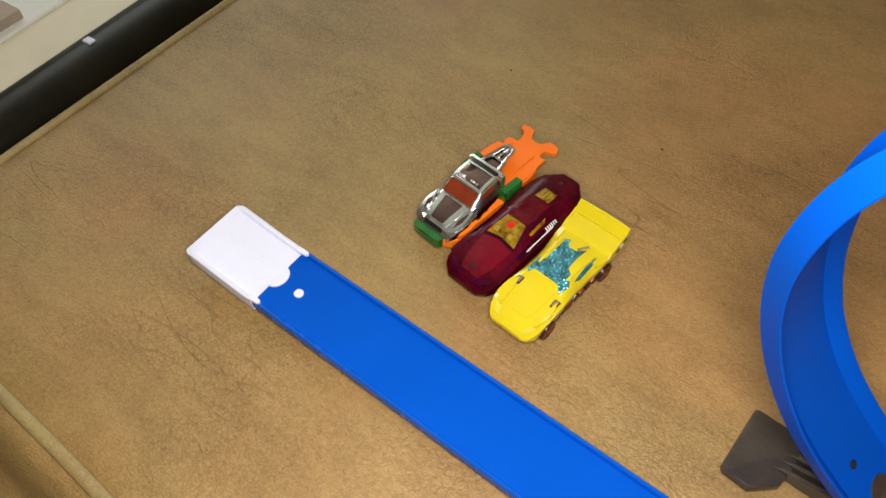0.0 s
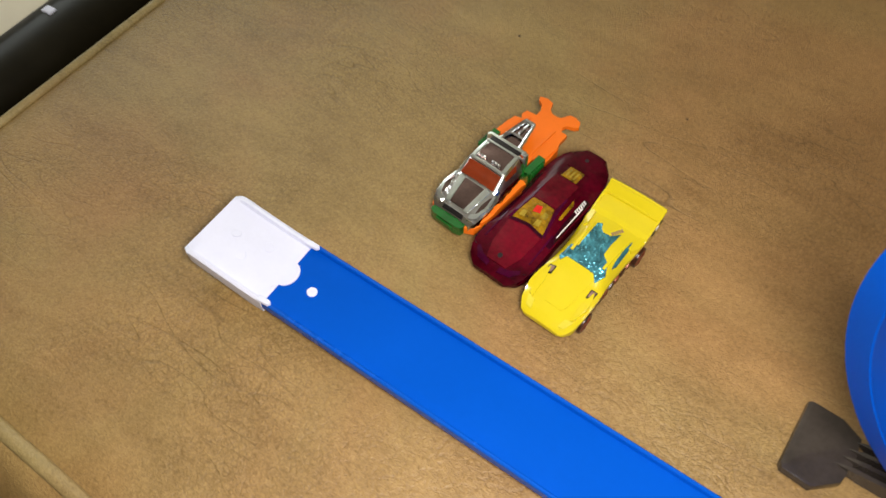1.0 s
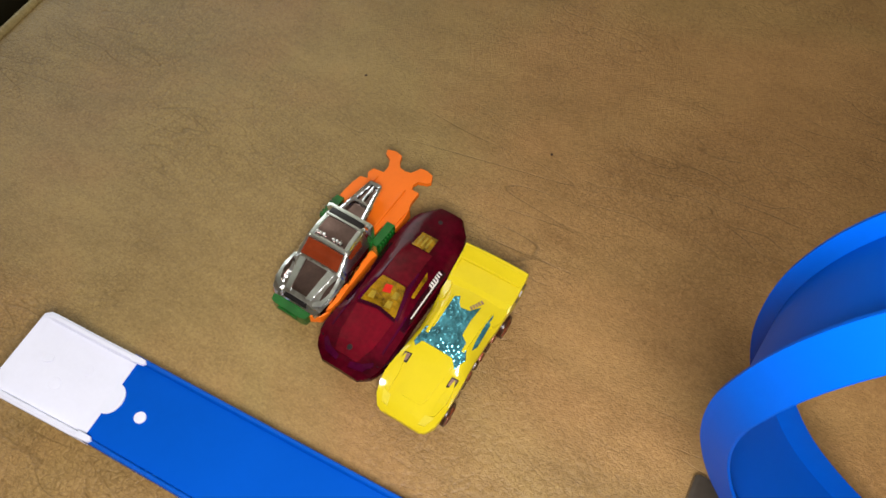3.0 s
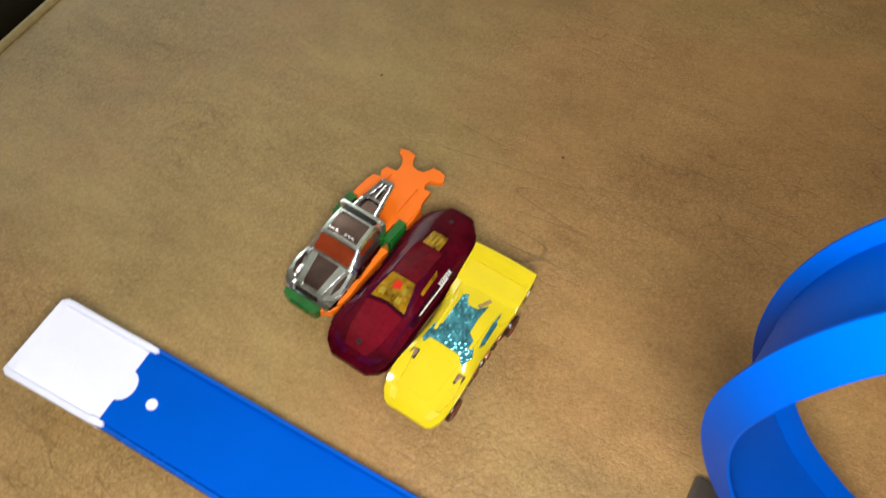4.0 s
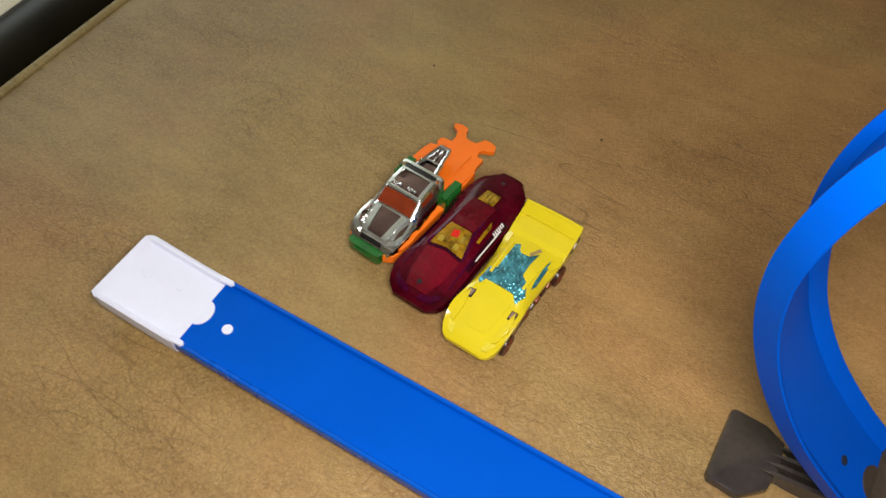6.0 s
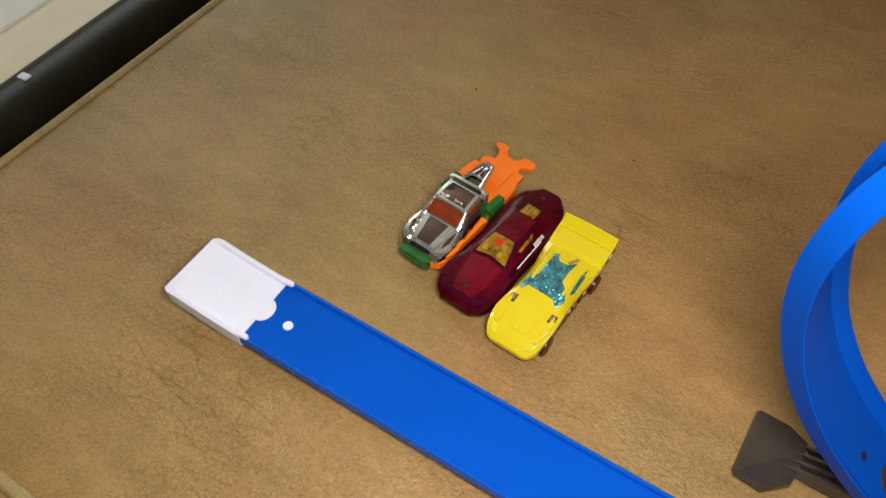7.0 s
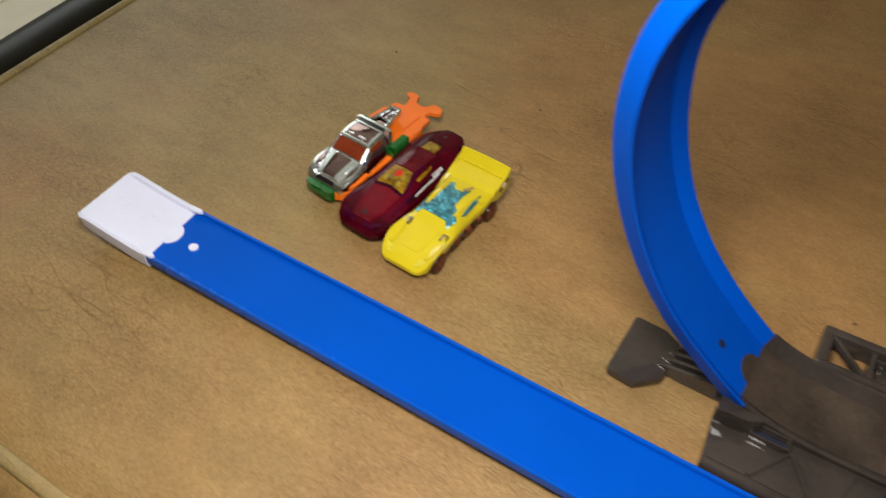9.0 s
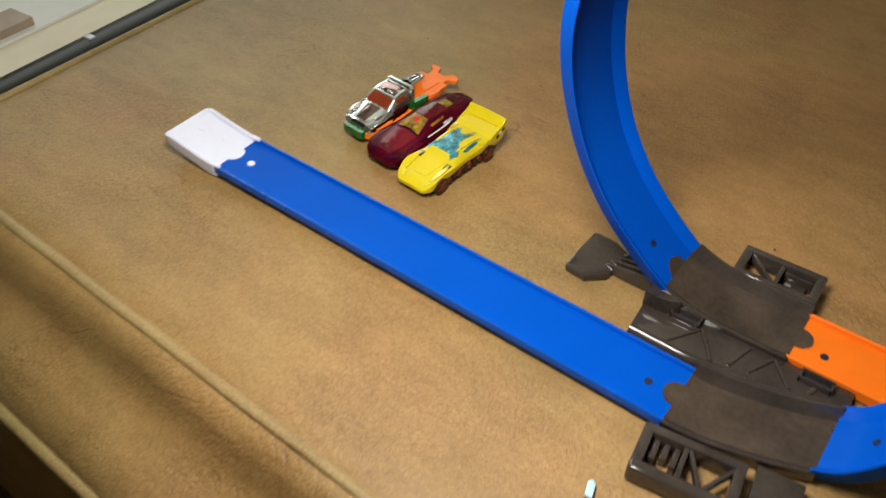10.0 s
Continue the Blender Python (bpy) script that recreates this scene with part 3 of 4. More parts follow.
def base():
    bs = thing("loop_stand", pose(0, 0, 0), "dark grey plastic base with two lanes and open braced side boxes", "toy stand")

    foot = loop_station(LOOP_FOOT)[0]
    far = lane_stations(foot.x, 0.345, foot.y, 0.0812, (0.352, 0.0048), foot.z - 0.0046, 0.0, 4.2)
    near = lane_stations(0.3100, 0.3800, TY, 0.0220, (0.345, 0.0045), 0.0015, 0.5)
    for st, half in ((far, 0.0205), (near, 0.0208)):
        lane = [(-half + 0.001, 0.0006), (half - 0.001, 0.0006), (half - 0.001, -0.0030), (-half + 0.001, -0.0030)]
        ln = part("lane", sweep(lane, st), LANE, bs, "running surface in the same grey, its brown reflection coloured in")
        for side in (1, -1):
            part("lane_rail", sweep(flare(side, 0.0070 if side > 0 else 0.0036, 0.0040, half), st), GREY, ln)
    # joint tongues over the ends of the pieces that meet the lanes
    for st, end, flip in ((far, 0, -1), (far, -1, 1), (near, 0, -1), (near, -1, 1)):
        p, a, u = loop_station(LOOP_FOOT) if flip < 0 and st is far else st[end]
        tg = slab(tongue(-0.002 * flip, 0.0078 * flip, 0.0150, 0.0105), -0.0006, 0.0007)
        along = a.cross(u).normalized()
        m = Matrix((along, a, u)).transposed().to_4x4()
        part("tongue", moved(tg, Matrix.Translation(p) @ m), LANE, bs)
    # middle plate with ribs and two slots
    plate = [(0.2690, 0.0290), (0.2660, 0.0600), (0.282, 0.0610), (0.305, 0.0615), (0.345, 0.0625), (0.350, 0.0610), (0.381, 0.0640), (0.3815, 0.0440), (0.352, 0.0345), (0.312, 0.0280)]
    part("middle_plate", slab(plate, 0.0, 0.0052, 0.0008), GREY, bs)
    part("corner_post", slab([(0.2665, 0.0515), (0.2665, 0.0600), (0.280, 0.0600), (0.286, 0.0560), (0.280, 0.0525)], 0.0048, 0.0150, 0.0012), GREY, bs)
    for x0, y0, x1, y1 in ((0.288, 0.030, 0.301, 0.050), (0.301, 0.050, 0.314, 0.031), (0.327, 0.051, 0.322, 0.033), (0.340, 0.051, 0.332, 0.034), (0.340, 0.051, 0.353, 0.036), (0.366, 0.050, 0.362, 0.038)):
        d = Vector((x1 - x0, y1 - y0))
        b = box(0, d.length, -0.0011, 0.0011, 0.0048, 0.0064, 0.0005)
        part("brace", moved(b, Matrix.Translation((x0, y0 + 0.0040 + 0.06 * (x0 - 0.288), 0)) @ pose(0, 0, 0, 0, 0, math.degrees(math.atan2(d.y, d.x)))), GREY, bs)
    for x in (0.2825, 0.3540):
        part("slot_frame", join(box(x, x + 0.017, 0.0520, 0.0530, 0.0048, 0.0090, 0.0003), box(x, x + 0.017, 0.0570, 0.0580, 0.0048, 0.0100, 0.0003), box(x, x + 0.0012, 0.0520, 0.0580, 0.0048, 0.0092, 0.0003), box(x + 0.0158, x + 0.017, 0.0520, 0.0580, 0.0048, 0.0092, 0.0003)), GREY, bs)
        part("slot", box(x + 0.0012, x + 0.0158, 0.0530, 0.0570, 0.0048, 0.0058), HOLE_SHADE, bs, "dark block for the shade in a slot")
    lip = [(Vector((0.270 + 0.108 * k / 24, 0.0288 + 0.0135 * max(0.0, (k - 7) / 17) ** 1.4, 0.0048)), Vector((0, 1, 0)), Vector((0, 0, 1))) for k in range(25)]
    part("lane_lip", sweep([(-0.0026, 0.0), (-0.0026, 0.0030), (-0.0018, 0.0046), (-0.0006, 0.0054), (0.0008, 0.0054), (0.0020, 0.0046), (0.0030, 0.0026), (0.0036, 0.0)], lip), GREY, bs)

    def side_box(wide, deep, h, turned, place):
        """An open box: a stout rounded rim, a braced hole, and a hole with moulded blocks in it; turned swaps the holes."""
        x0, x1, y0, y1 = 0.0, wide, 0.0, deep
        t, xm = 0.0050, x0 + (0.44 if turned else 0.50) * (x1 - x0)
        f = part("box_frame", join(box(x0, x1, y0, y0 + t * (1.35 if turned else 1), 0, h, 0.0022, 3), box(x0, x1, y1 - t, y1, 0, h, 0.0014), box(x0, x0 + t * 1.1, y0 + 0.002, y1 - 0.001, 0, h - 0.0002, 0.0016), box(x1 - t * 1.1, x1, y0 + 0.002, y1 - 0.001, 0, h - 0.0002, 0.0016)), GREY, bs)
        f.matrix_local = place
        part("box_divider", box(xm - 0.0013, xm + 0.0013, y0 + t, y1 - t, 0, h - 0.0010, 0.0005), GREY, f)
        a0, a1 = (xm, x1 - t) if turned else (x0 + t, xm)
        b0, b1 = (x0 + t, xm) if turned else (xm, x1 - t)
        braces = ((a0 + 0.002, y1 - t, a0 + 0.011, y0 + t), (a0 + 0.011, y0 + t, a1, y1 - t)) if turned else ((a0 + 0.001, y1 - t, a1 - 0.002, y0 + t),)
        for xa, ya, xb, yb in braces:
            d = Vector((xb - xa, yb - ya))
            b = box(0, d.length, -0.0010, 0.0010, h - 0.006, h - 0.0014, 0.0003)
            part("box_brace", moved(b, Matrix.Translation((xa, ya, 0)) @ pose(0, 0, 0, 0, 0, math.degrees(math.atan2(d.y, d.x)))), GREY, f)
        if turned:
            for k in range(3):
                part("box_block", box(b0 + 0.0018 + 0.0050 * k, b0 + 0.0048 + 0.0050 * k, y1 - t - 0.011 + 0.002 * (k % 2), y1 - t + 0.001, 0, h - 0.005, 0.0006), GREY, f)
        else:
            part("box_block", join(box(b0 + 0.002, b1 - 0.001, y0 + t + 0.001, y0 + t + 0.0030, 0, h - 0.0030, 0.0008), box(b0 + 0.002, b1 - 0.001, y1 - t - 0.0030, y1 - t - 0.001, 0, h - 0.0030, 0.0008), box(b0 + 0.004, b1 - 0.003, y0 + t + 0.003, y1 - t - 0.003, 0, h - 0.0070, 0.0008)), GREY, f)

    side_box(0.0480, 0.0265, 0.011, False, pose(0.2965, 0.1030, 0, 0, 0, 1.5))
    side_box(0.0495, 0.0290, 0.011, True, pose(0.3090, -0.0505, 0, 0, 0, 8))
    part("end_block", moved(box(0, 0.022, 0, 0.026, 0, 0.008, 0.0012), pose(0.3605, -0.0360, 0, 0, 0, 8)), GREY, bs)
    # the stabilizing foot, on its arm
    ft = part("foot_plate", slab([(0.2152, 0.0890), (0.2170, 0.0902), (0.2310, 0.0896), (0.2405, 0.0850), (0.2415, 0.0730), (0.2395, 0.0610), (0.2295, 0.0518), (0.2165, 0.0530), (0.2150, 0.0550)], 0.0, 0.0042, 0.0018), GREY, bs)
    for k in range(4):
        y = 0.0680 + 0.0047 * k
        bm = bmesh.new()
        x0, w = 0.2330 + 0.0016 * k, 0.0014
        nose = bm.verts.new((x0, y, 0.0040))
        mid = [bm.verts.new((x0 + 0.007, y + dy, z)) for dy, z in ((-w, 0.0006), (-w * 0.7, 0.0062), (w * 0.7, 0.0062), (w, 0.0006))]
        end = [bm.verts.new((0.2640, y + dy, z)) for dy, z in ((-w, 0.0006), (-w * 0.7, 0.0096), (w * 0.7, 0.0096), (w, 0.0006))]
        for i in range(4):
            bm.faces.new((nose, mid[i], mid[(i + 1) % 4]))
            bm.faces.new((mid[i], end[i], end[(i + 1) % 4], mid[(i + 1) % 4]))
        bm.faces.new(end)
        part("foot_rib", bm, GREY, ft)
    part("arm", box(0.244, 0.280, 0.0665, 0.0850, 0.0, 0.0014, 0.0004), GREY, bs)
    # two short raised marks on the near lane
    for x in (0.331, 0.340):
        part("mark", moved(box(-0.003, 0.003, -0.0018, 0.0018, 0.0006, 0.0009, 0.0001), pose(x, TY + 0.006, 0.0041)), GREY, bs)


base()

# ---- the cars ----


class Shell:
    """A toy car's body, nose at v = 0 and tail at v = L, in millimetres: rows of (v, half width, sill height, shoulder height, half roof width, roof height)."""

    def __init__(self, rows, crown=0.8):
        self.rows, self.crown = rows, crown

    def at(self, v):
        r = self.rows
        v = min(max(v, r[0][0]), r[-1][0])
        for a, b in zip(r, r[1:]):
            if v <= b[0]:
                break
        f = (v - a[0]) / (b[0] - a[0])
        f = f * 0.6 + 0.4 * smooth01(f)
        return [x + (y - x) * f for x, y in zip(a[1:], b[1:])]

    def top(self, u, v):
        """Height of the upper side at a place across and along."""
        w, zb, zs, wr, zr = self.at(v)
        u = abs(u)
        if u <= wr:
            return zr + self.crown * (1 - (u / wr) ** 2)
        f = min(1, (u - wr) / max(0.01, w - wr))
        return zr + (zs - zr) * (0.45 * f + 0.55 * f ** 2.2)

    def section(self, v):
        w, zb, zs, wr, zr = self.at(v)
        us = [wr * k / 4 for k in range(5)] + [wr + (w - wr) * f for f in (0.3, 0.6, 0.85, 1.0)]
        right = [(u, self.top(u, v)) for u in us] + [(w * 1.01, zs * 0.65 + zb * 0.35), (w * 0.985, zb + 0.5), (w * 0.93, zb)]
        return [(-u, z) for u, z in right[:0:-1]] + right

    def mesh(self, n=64):
        bm = bmesh.new()
        v0, v1 = self.rows[0][0], self.rows[-1][0]
        rings = []
        for i in range(n + 1):
            v = v0 + (v1 - v0) * i / n
            rings.append([bm.verts.new((u / 1000, v / 1000, z / 1000)) for u, z in self.section(v)])
        m = len(rings[0])
        for r0, r1 in zip(rings, rings[1:]):
            for k in range(m):
                bm.faces.new((r0[k], r0[(k + 1) % m], r1[(k + 1) % m], r1[k]))
        bm.faces.new(rings[0])
        bm.faces.new(rings[-1][::-1])
        return bm

    def drape(self, poly, lift=0.25, thick=0.5, cuts=3):
        """A thin panel of the outline poly that follows the body's upper side."""
        bm = bmesh.new()
        f = bm.faces.new([bm.verts.new((u, v, 0)) for u, v in poly])
        bmesh.ops.triangulate(bm, faces=[f])
        for _ in range(cuts):
            long = [e for e in bm.edges if e.calc_length() > 1.6]
            if not long:
                break
            bmesh.ops.subdivide_edges(bm, edges=long, cuts=1, use_grid_fill=False)
            bmesh.ops.triangulate(bm, faces=bm.faces[:])
        up = bm.faces[:]
        for v in bm.verts:
            v.co.z = self.top(v.co.x, v.co.y) + lift
        bmesh.ops.recalc_face_normals(bm, faces=up)
        ret = bmesh.ops.extrude_face_region(bm, geom=up)
        for g in ret["geom"]:
            if isinstance(g, bmesh.types.BMVert):
                g.co.z -= lift + thick
        bmesh.ops.scale(bm, vec=(0.001, 0.001, 0.001), verts=bm.verts)
        return bm


def mm(bm):
    bmesh.ops.scale(bm, vec=(0.001, 0.001, 0.001), verts=bm.verts)
    return bm


def wheels(car, places, radius, width, mat, rim=None, sink=0.0):
    """Four wheels, each with a rim of five spokes; sink: how far the car's origin floats over the ground, in millimetres."""
    for u, v in places:
        side = 1 if u > 0 else -1
        tyre = part("wheel", mm(moved(cylinder(radius, width, 28, 0.5), pose(u, v, radius - sink, 0, 90, 0))), mat, car)
        spokes = []
        for k in range(5):
            spokes.append(moved(box(0.8, radius - 1.2, -0.55, 0.55, -0.25, 0.25, 0.1, 1), pose(0, 0, 0, 0, 0, 72 * k)))
        spokes.append(moved(cylinder(1.1, 0.7, 14), pose(0, 0, 0)))
        part("rim", mm(moved(join(*spokes), pose(u + side * (width / 2 + 0.1), v, radius - sink, 0, 90, 0))), rim or mat, tyre)


def yellow_car():
    car = thing("toy_car", pose(0.0990, 0.0520, 0.0012, 0, 0, -4), "yellow toy race car with rear wing and glittery teal windscreen", "toy car", "parked toy cars")
    s = Shell([(0, 9.6, 3.6, 5.2, 7, 5.6), (1.2, 12.2, 3.2, 6.2, 8.6, 6.6), (5, 14.5, 3.4, 8.6, 9.4, 8.4), (8, 15.2, 5.5, 10.2, 9.5, 9.2), (10.5, 15.6, 8.8, 11.6, 9.6, 9.8), (13.5, 15.8, 9.8, 12.4, 9.7, 10.4), (16.5, 15.8, 8.8, 12.6, 9.8, 11.0), (19.5, 15.6, 7.0, 12.4, 10.0, 11.6), (25.5, 15.2, 7.0, 11.8, 10.2, 12.8),
               (32, 14.6, 7.4, 11.6, 10.2, 15.6), (38, 14.4, 7.8, 11.8, 9.8, 17.2), (48, 14.6, 8.0, 12.4, 9.8, 17.6), (55, 15.3, 8.2, 13.4, 10.0, 16.8), (58.5, 15.6, 9.8, 14.2, 10.4, 16.2), (61.5, 15.7, 10.8, 14.6, 11.0, 15.8), (65, 15.7, 9.6, 14.8, 12.0, 15.6), (69, 15.6, 7.4, 14.6, 12.6, 15.4), (76, 14.8, 7.0, 13.8, 12.2, 14.8), (79, 13.8, 7.6, 13.0, 11.6, 13.8)], 0.4)
    part("body", s.mesh(90), YELLOW, car, crisp=24)
    part("hood_panel", s.drape([(-4.6, 9), (4.6, 9), (6.0, 12), (8.2, 31.0), (-8.4, 31.4), (-6.2, 12)], 0.3, 0.5), YELLOW, car, crisp=20)
    part("windscreen", s.drape([(-12.3, 31.0), (-10.9, 38.6), (-7.6, 39.6), (-7.6, 48), (-8.0, 57.4), (-5.8, 58.8), (-4.4, 55.2), (-2.6, 53.6), (1.4, 54.0), (4.8, 58.4), (4.4, 50), (4.8, 42.4), (8.6, 39.8), (11.6, 34), (9.4, 28.4), (6.2, 31.8), (-8.8, 32.2), (-10.6, 29.2)][::-1], 0.35, 0.4, 4), TEAL, car, "teal glitter windscreen")
    for u in (-1, 1):
        part("roof_rib", s.drape([(u * 8.2, 36), (u * 9.6, 36), (u * 10.4, 58), (u * 8.8, 58)], 0.8, 0.5), YELLOW, car, crisp=20)
    part("side_window", s.drape([(11.6, 39), (12.6, 42), (12.4, 53), (11.0, 59), (10.6, 52), (11.0, 43)], 0.35, 0.3), TEAL, car, "teal glitter side window")
    for u in (-11.6, 11.6):
        part("badge_frame", s.drape([(u - 1.6, 20.9), (u + 1.6, 21.3), (u + 1.7, 25.7), (u - 1.5, 25.3)], 0.85, 0.3), BLACK, car, "dark printed frame")
        part("fender_badge", s.drape([(u - 1.2, 21.4), (u + 1.2, 21.8), (u + 1.3, 25.2), (u - 1.1, 24.8)], 1.0, 0.3), FOIL, car, "small foil print")
    for k in range(5):
        part("roof_print", s.drape([(0.4 + k * 0.6, 55.8 + k * 1.3), (2.0 + k * 0.6, 55.0 + k * 1.3), (2.3 + k * 0.6, 55.9 + k * 1.3), (0.7 + k * 0.6, 56.7 + k * 1.3)], 0.3, 0.3, 1), FOIL, car, "small printed bar")
    for u in (-1, 1):
        part("headlight", s.drape([(u * 7.6, 2.4), (u * 10.6, 3.0), (u * 12.6, 7.6), (u * 8.6, 6.8)], 0.45, 0.5), LENS_GLARE, car, "glossy headlight with glare put into its paler yellow", crisp=20)
        part("fender_ridge", s.drape([(u * 10.4, 7), (u * 12.4, 8), (u * 14.2, 14), (u * 13.6, 21), (u * 12.0, 25), (u * 10.4, 16)][::u], 1.15, 0.4), YELLOW, car, crisp=60)
        part("hip", s.drape([(u * 11.6, 54), (u * 13.6, 53), (u * 15.6, 58), (u * 15.4, 64), (u * 12.4, 63)][::u], 1.0, 0.4), YELLOW, car, crisp=60)
    # wing: a broad plate that climbs to a lip at its back, with end plates
    bm = bmesh.new()
    rows = []
    for v, z0, z1 in ((62.5, 13.6, 15.6), (66.0, 15.4, 17.2), (74.6, 16.4, 18.4), (75.0, 17.4, 19.4), (78.6, 20.4, 23.4), (79.8, 20.6, 23.7), (80.6, 20.0, 22.8)):
        w = 15.5 + 0.3 * (v - 63) / 18
        rows.append([bm.verts.new((u, v, z)) for u, z in ((-w, z0), (-w, z1 - 0.3), (-w + 0.5, z1), (w - 0.5, z1), (w, z1 - 0.3), (w, z0))])
    for r0, r1 in zip(rows, rows[1:]):
        for k in range(6):
            bm.faces.new((r0[k], r0[(k + 1) % 6], r1[(k + 1) % 6], r1[k]))
    bm.faces.new(rows[0]), bm.faces.new(rows[-1][::-1])
    wing = part("wing", mm(bm), YELLOW, car, crisp=12)
    part("wing_lip", mm(tube([(-15.6, 79.7, 23.1), (-8, 79.9, 23.3), (0, 80.0, 23.4), (8, 79.9, 23.3), (15.6, 79.7, 23.1)], 1.0, 12)), YELLOW, wing)
    part("wing_crease", mm(tube([(-15.4, 75.0, 19.2), (0, 75.2, 19.4), (15.4, 75.0, 19.2)], 0.55, 10)), YELLOW, wing)
    for u in (-15.3, 15.3):
        bm = bmesh.new()
        out = [(60, 12.5), (66, 16.8), (77.6, 21.4), (80.2, 21.2), (79.6, 15.0), (76, 10.5), (68, 10.2)]
        a = [bm.verts.new((u - 0.5, v, z)) for v, z in out]
        b = [bm.verts.new((u + 0.5, v, z)) for v, z in out]
        bm.faces.new(a), bm.faces.new(b[::-1])
        for i in range(len(out)):
            bm.faces.new((a[i], a[(i + 1) % len(out)], b[(i + 1) % len(out)], b[i]))
        part("end_plate", mm(bm), YELLOW, wing)
    for k, (v, z) in enumerate(((71, 14.2), (74, 15.6), (77, 17.2))):
        part("tail_print", mm(moved(box(-0.1, 0.15, -1.3, 1.3, -1.2, 1.2), pose(15.85, v, z, 20, 0, 0))), (BLACK, PRINT_WHITE, BLACK)[k], wing, "small printed bar")
    # sill: a copper printed chassis between the wheels
    part("chassis", mm(box(-12.8, 12.8, 9, 74, 1.0, 7.4, 0.5)), WHEEL, car)
    for u in (-15.9, 15.9):
        for k in range(7):
            part("sill_pipe", mm(moved(box(-1.1, 1.1, -1.9, 1.9, -2.6, 2.6, 0.5), pose(u * 0.86, 22.5 + 5.2 * k, 4.4 + 0.7 * (k % 2), 30 - 12 * (k % 3), 0, 0))), (COPPER, WHEEL)[k % 2], car, "small moulded engine pipe")
    wheels(car, [(-14.0, 13.5), (14.0, 13.5), (-14.2, 61.5), (14.2, 61.5)], 5.6, 4.6, WHEEL, COPPER, 1.2)


yellow_car()


def burgundy_car():
    car = thing("toy_car", pose(0.0648, 0.0600, 0.002, 0, 0, -5), "dark burgundy translucent toy sports car with amber windows", "toy car", "parked toy cars")
    s = Shell([(0, 9.5, 3.0, 5.2, 6, 5.6), (1.6, 13.0, 2.6, 6.2, 8, 7.0), (6, 15.6, 2.6, 8.4, 9.0, 9.0), (12, 16.8, 2.6, 10.2, 8.6, 10.4), (20, 16.8, 2.6, 11.0, 9.4, 11.6), (28, 16.4, 2.6, 10.8, 9.6, 13.0), (35, 16.0, 2.6, 10.8, 8.6, 15.8),
               (43, 16.0, 2.6, 11.2, 7.2, 18.2), (49, 16.0, 2.6, 11.6, 7.2, 18.5), (57, 16.4, 2.8, 12.2, 7.2, 18.1), (65, 16.4, 3.0, 12.8, 7.0, 17.3), (73, 15.4, 3.4, 13.2, 7.2, 16.3), (80, 13.9, 4.4, 13.2, 7.4, 15.3), (83.0, 12.6, 5.0, 13.0, 7.0, 15.0), (89.2, 7.4, 7.0, 12.6, 5.8, 14.2), (90.0, 6.8, 8.0, 12.2, 5.4, 13.6)], 0.5)
    part("body", s.mesh(26), SHELL_WINE, car, "glossy wine-red shell", crisp=9)
    # hood and roof carry the light in the clear shell as colour
    part("hood_panel", s.drape([(-5.8, 5.5), (5.8, 5.5), (8.6, 14), (9.6, 27.6), (0, 29.2), (-9.6, 27.6), (-8.6, 14)], 0.3, 0.4), SHELL_LIT, car, "hood with its lit red put into the shell's colour", crisp=12)
    part("roof_panel", s.drape([(-6.2, 43.6), (6.2, 43.6), (7.0, 50), (6.8, 63.2), (-6.8, 63.2), (-7.0, 50)], 0.3, 0.4), SHELL_LIT, car, "roof with its lit red put into the shell's colour", crisp=12)
    part("tail_panel", s.drape([(-6.6, 72.6), (6.6, 72.6), (6.4, 79), (4.4, 86), (-4.4, 86), (-6.4, 79)], 0.3, 0.4), SHELL_WINE, car, crisp=12)
    part("windscreen", s.drape([(-9.2, 29.8), (0, 31.0), (9.2, 29.8), (8.0, 36), (6.2, 43.0), (-6.2, 43.0), (-8.0, 36)], 0.3, 0.4), AMBER, car, "amber windscreen")
    part("dashboard", s.drape([(-2.2, 36.6), (1.6, 37.6), (0.8, 41.0), (-2.4, 40.2)], 0.45, 0.3), RED, car, "red cabin showing through")
    for u0, v0 in ((-5.4, 33.5), (3.6, 33.0), (4.4, 37.6)):
        part("seat", s.drape([(u0 - 1.5, v0 - 1.6), (u0 + 1.6, v0 - 1.2), (u0 + 1.2, v0 + 1.9), (u0 - 1.1, v0 + 1.6)], 0.45, 0.3, 1), SEAT, car, "olive seat showing through")
    part("screen_frame", s.drape([(-10.2, 28.2), (0, 29.6), (10.2, 28.2), (9.2, 29.8), (0, 31.0), (-9.2, 29.8)], 0.35, 0.4), DARK_WINE, car)
    part("rear_window", s.drape([(-4.6, 63.8), (4.6, 63.8), (4.2, 72.2), (-4.2, 72.2)], 0.35, 0.4), AMBER, car, "amber rear window")
    for k in range(3):
        part("engine_rib", s.drape([(-2.9 + 2.2 * k, 65.0), (-1.9 + 2.2 * k, 65.0), (-1.9 + 2.2 * k, 70.8), (-2.9 + 2.2 * k, 70.8)], 0.55, 0.3, 1), SEAT, car, "olive rib showing through")
    part("side_window", s.drape([(10.2, 41), (11.4, 41.5), (11.2, 52.6), (9.6, 55)], 0.3, 0.3), AMBER, car, "amber side window")
    # black discs laid on the shell stand for the shade in two holes
    part("hood_hole", s.drape([(-0.6 + 1.3 * math.cos(k), 9.4 + 1.3 * math.sin(k)) for k in [i * math.pi / 4 for i in range(8)]], 0.4, 0.2, 1), BLACK, car)
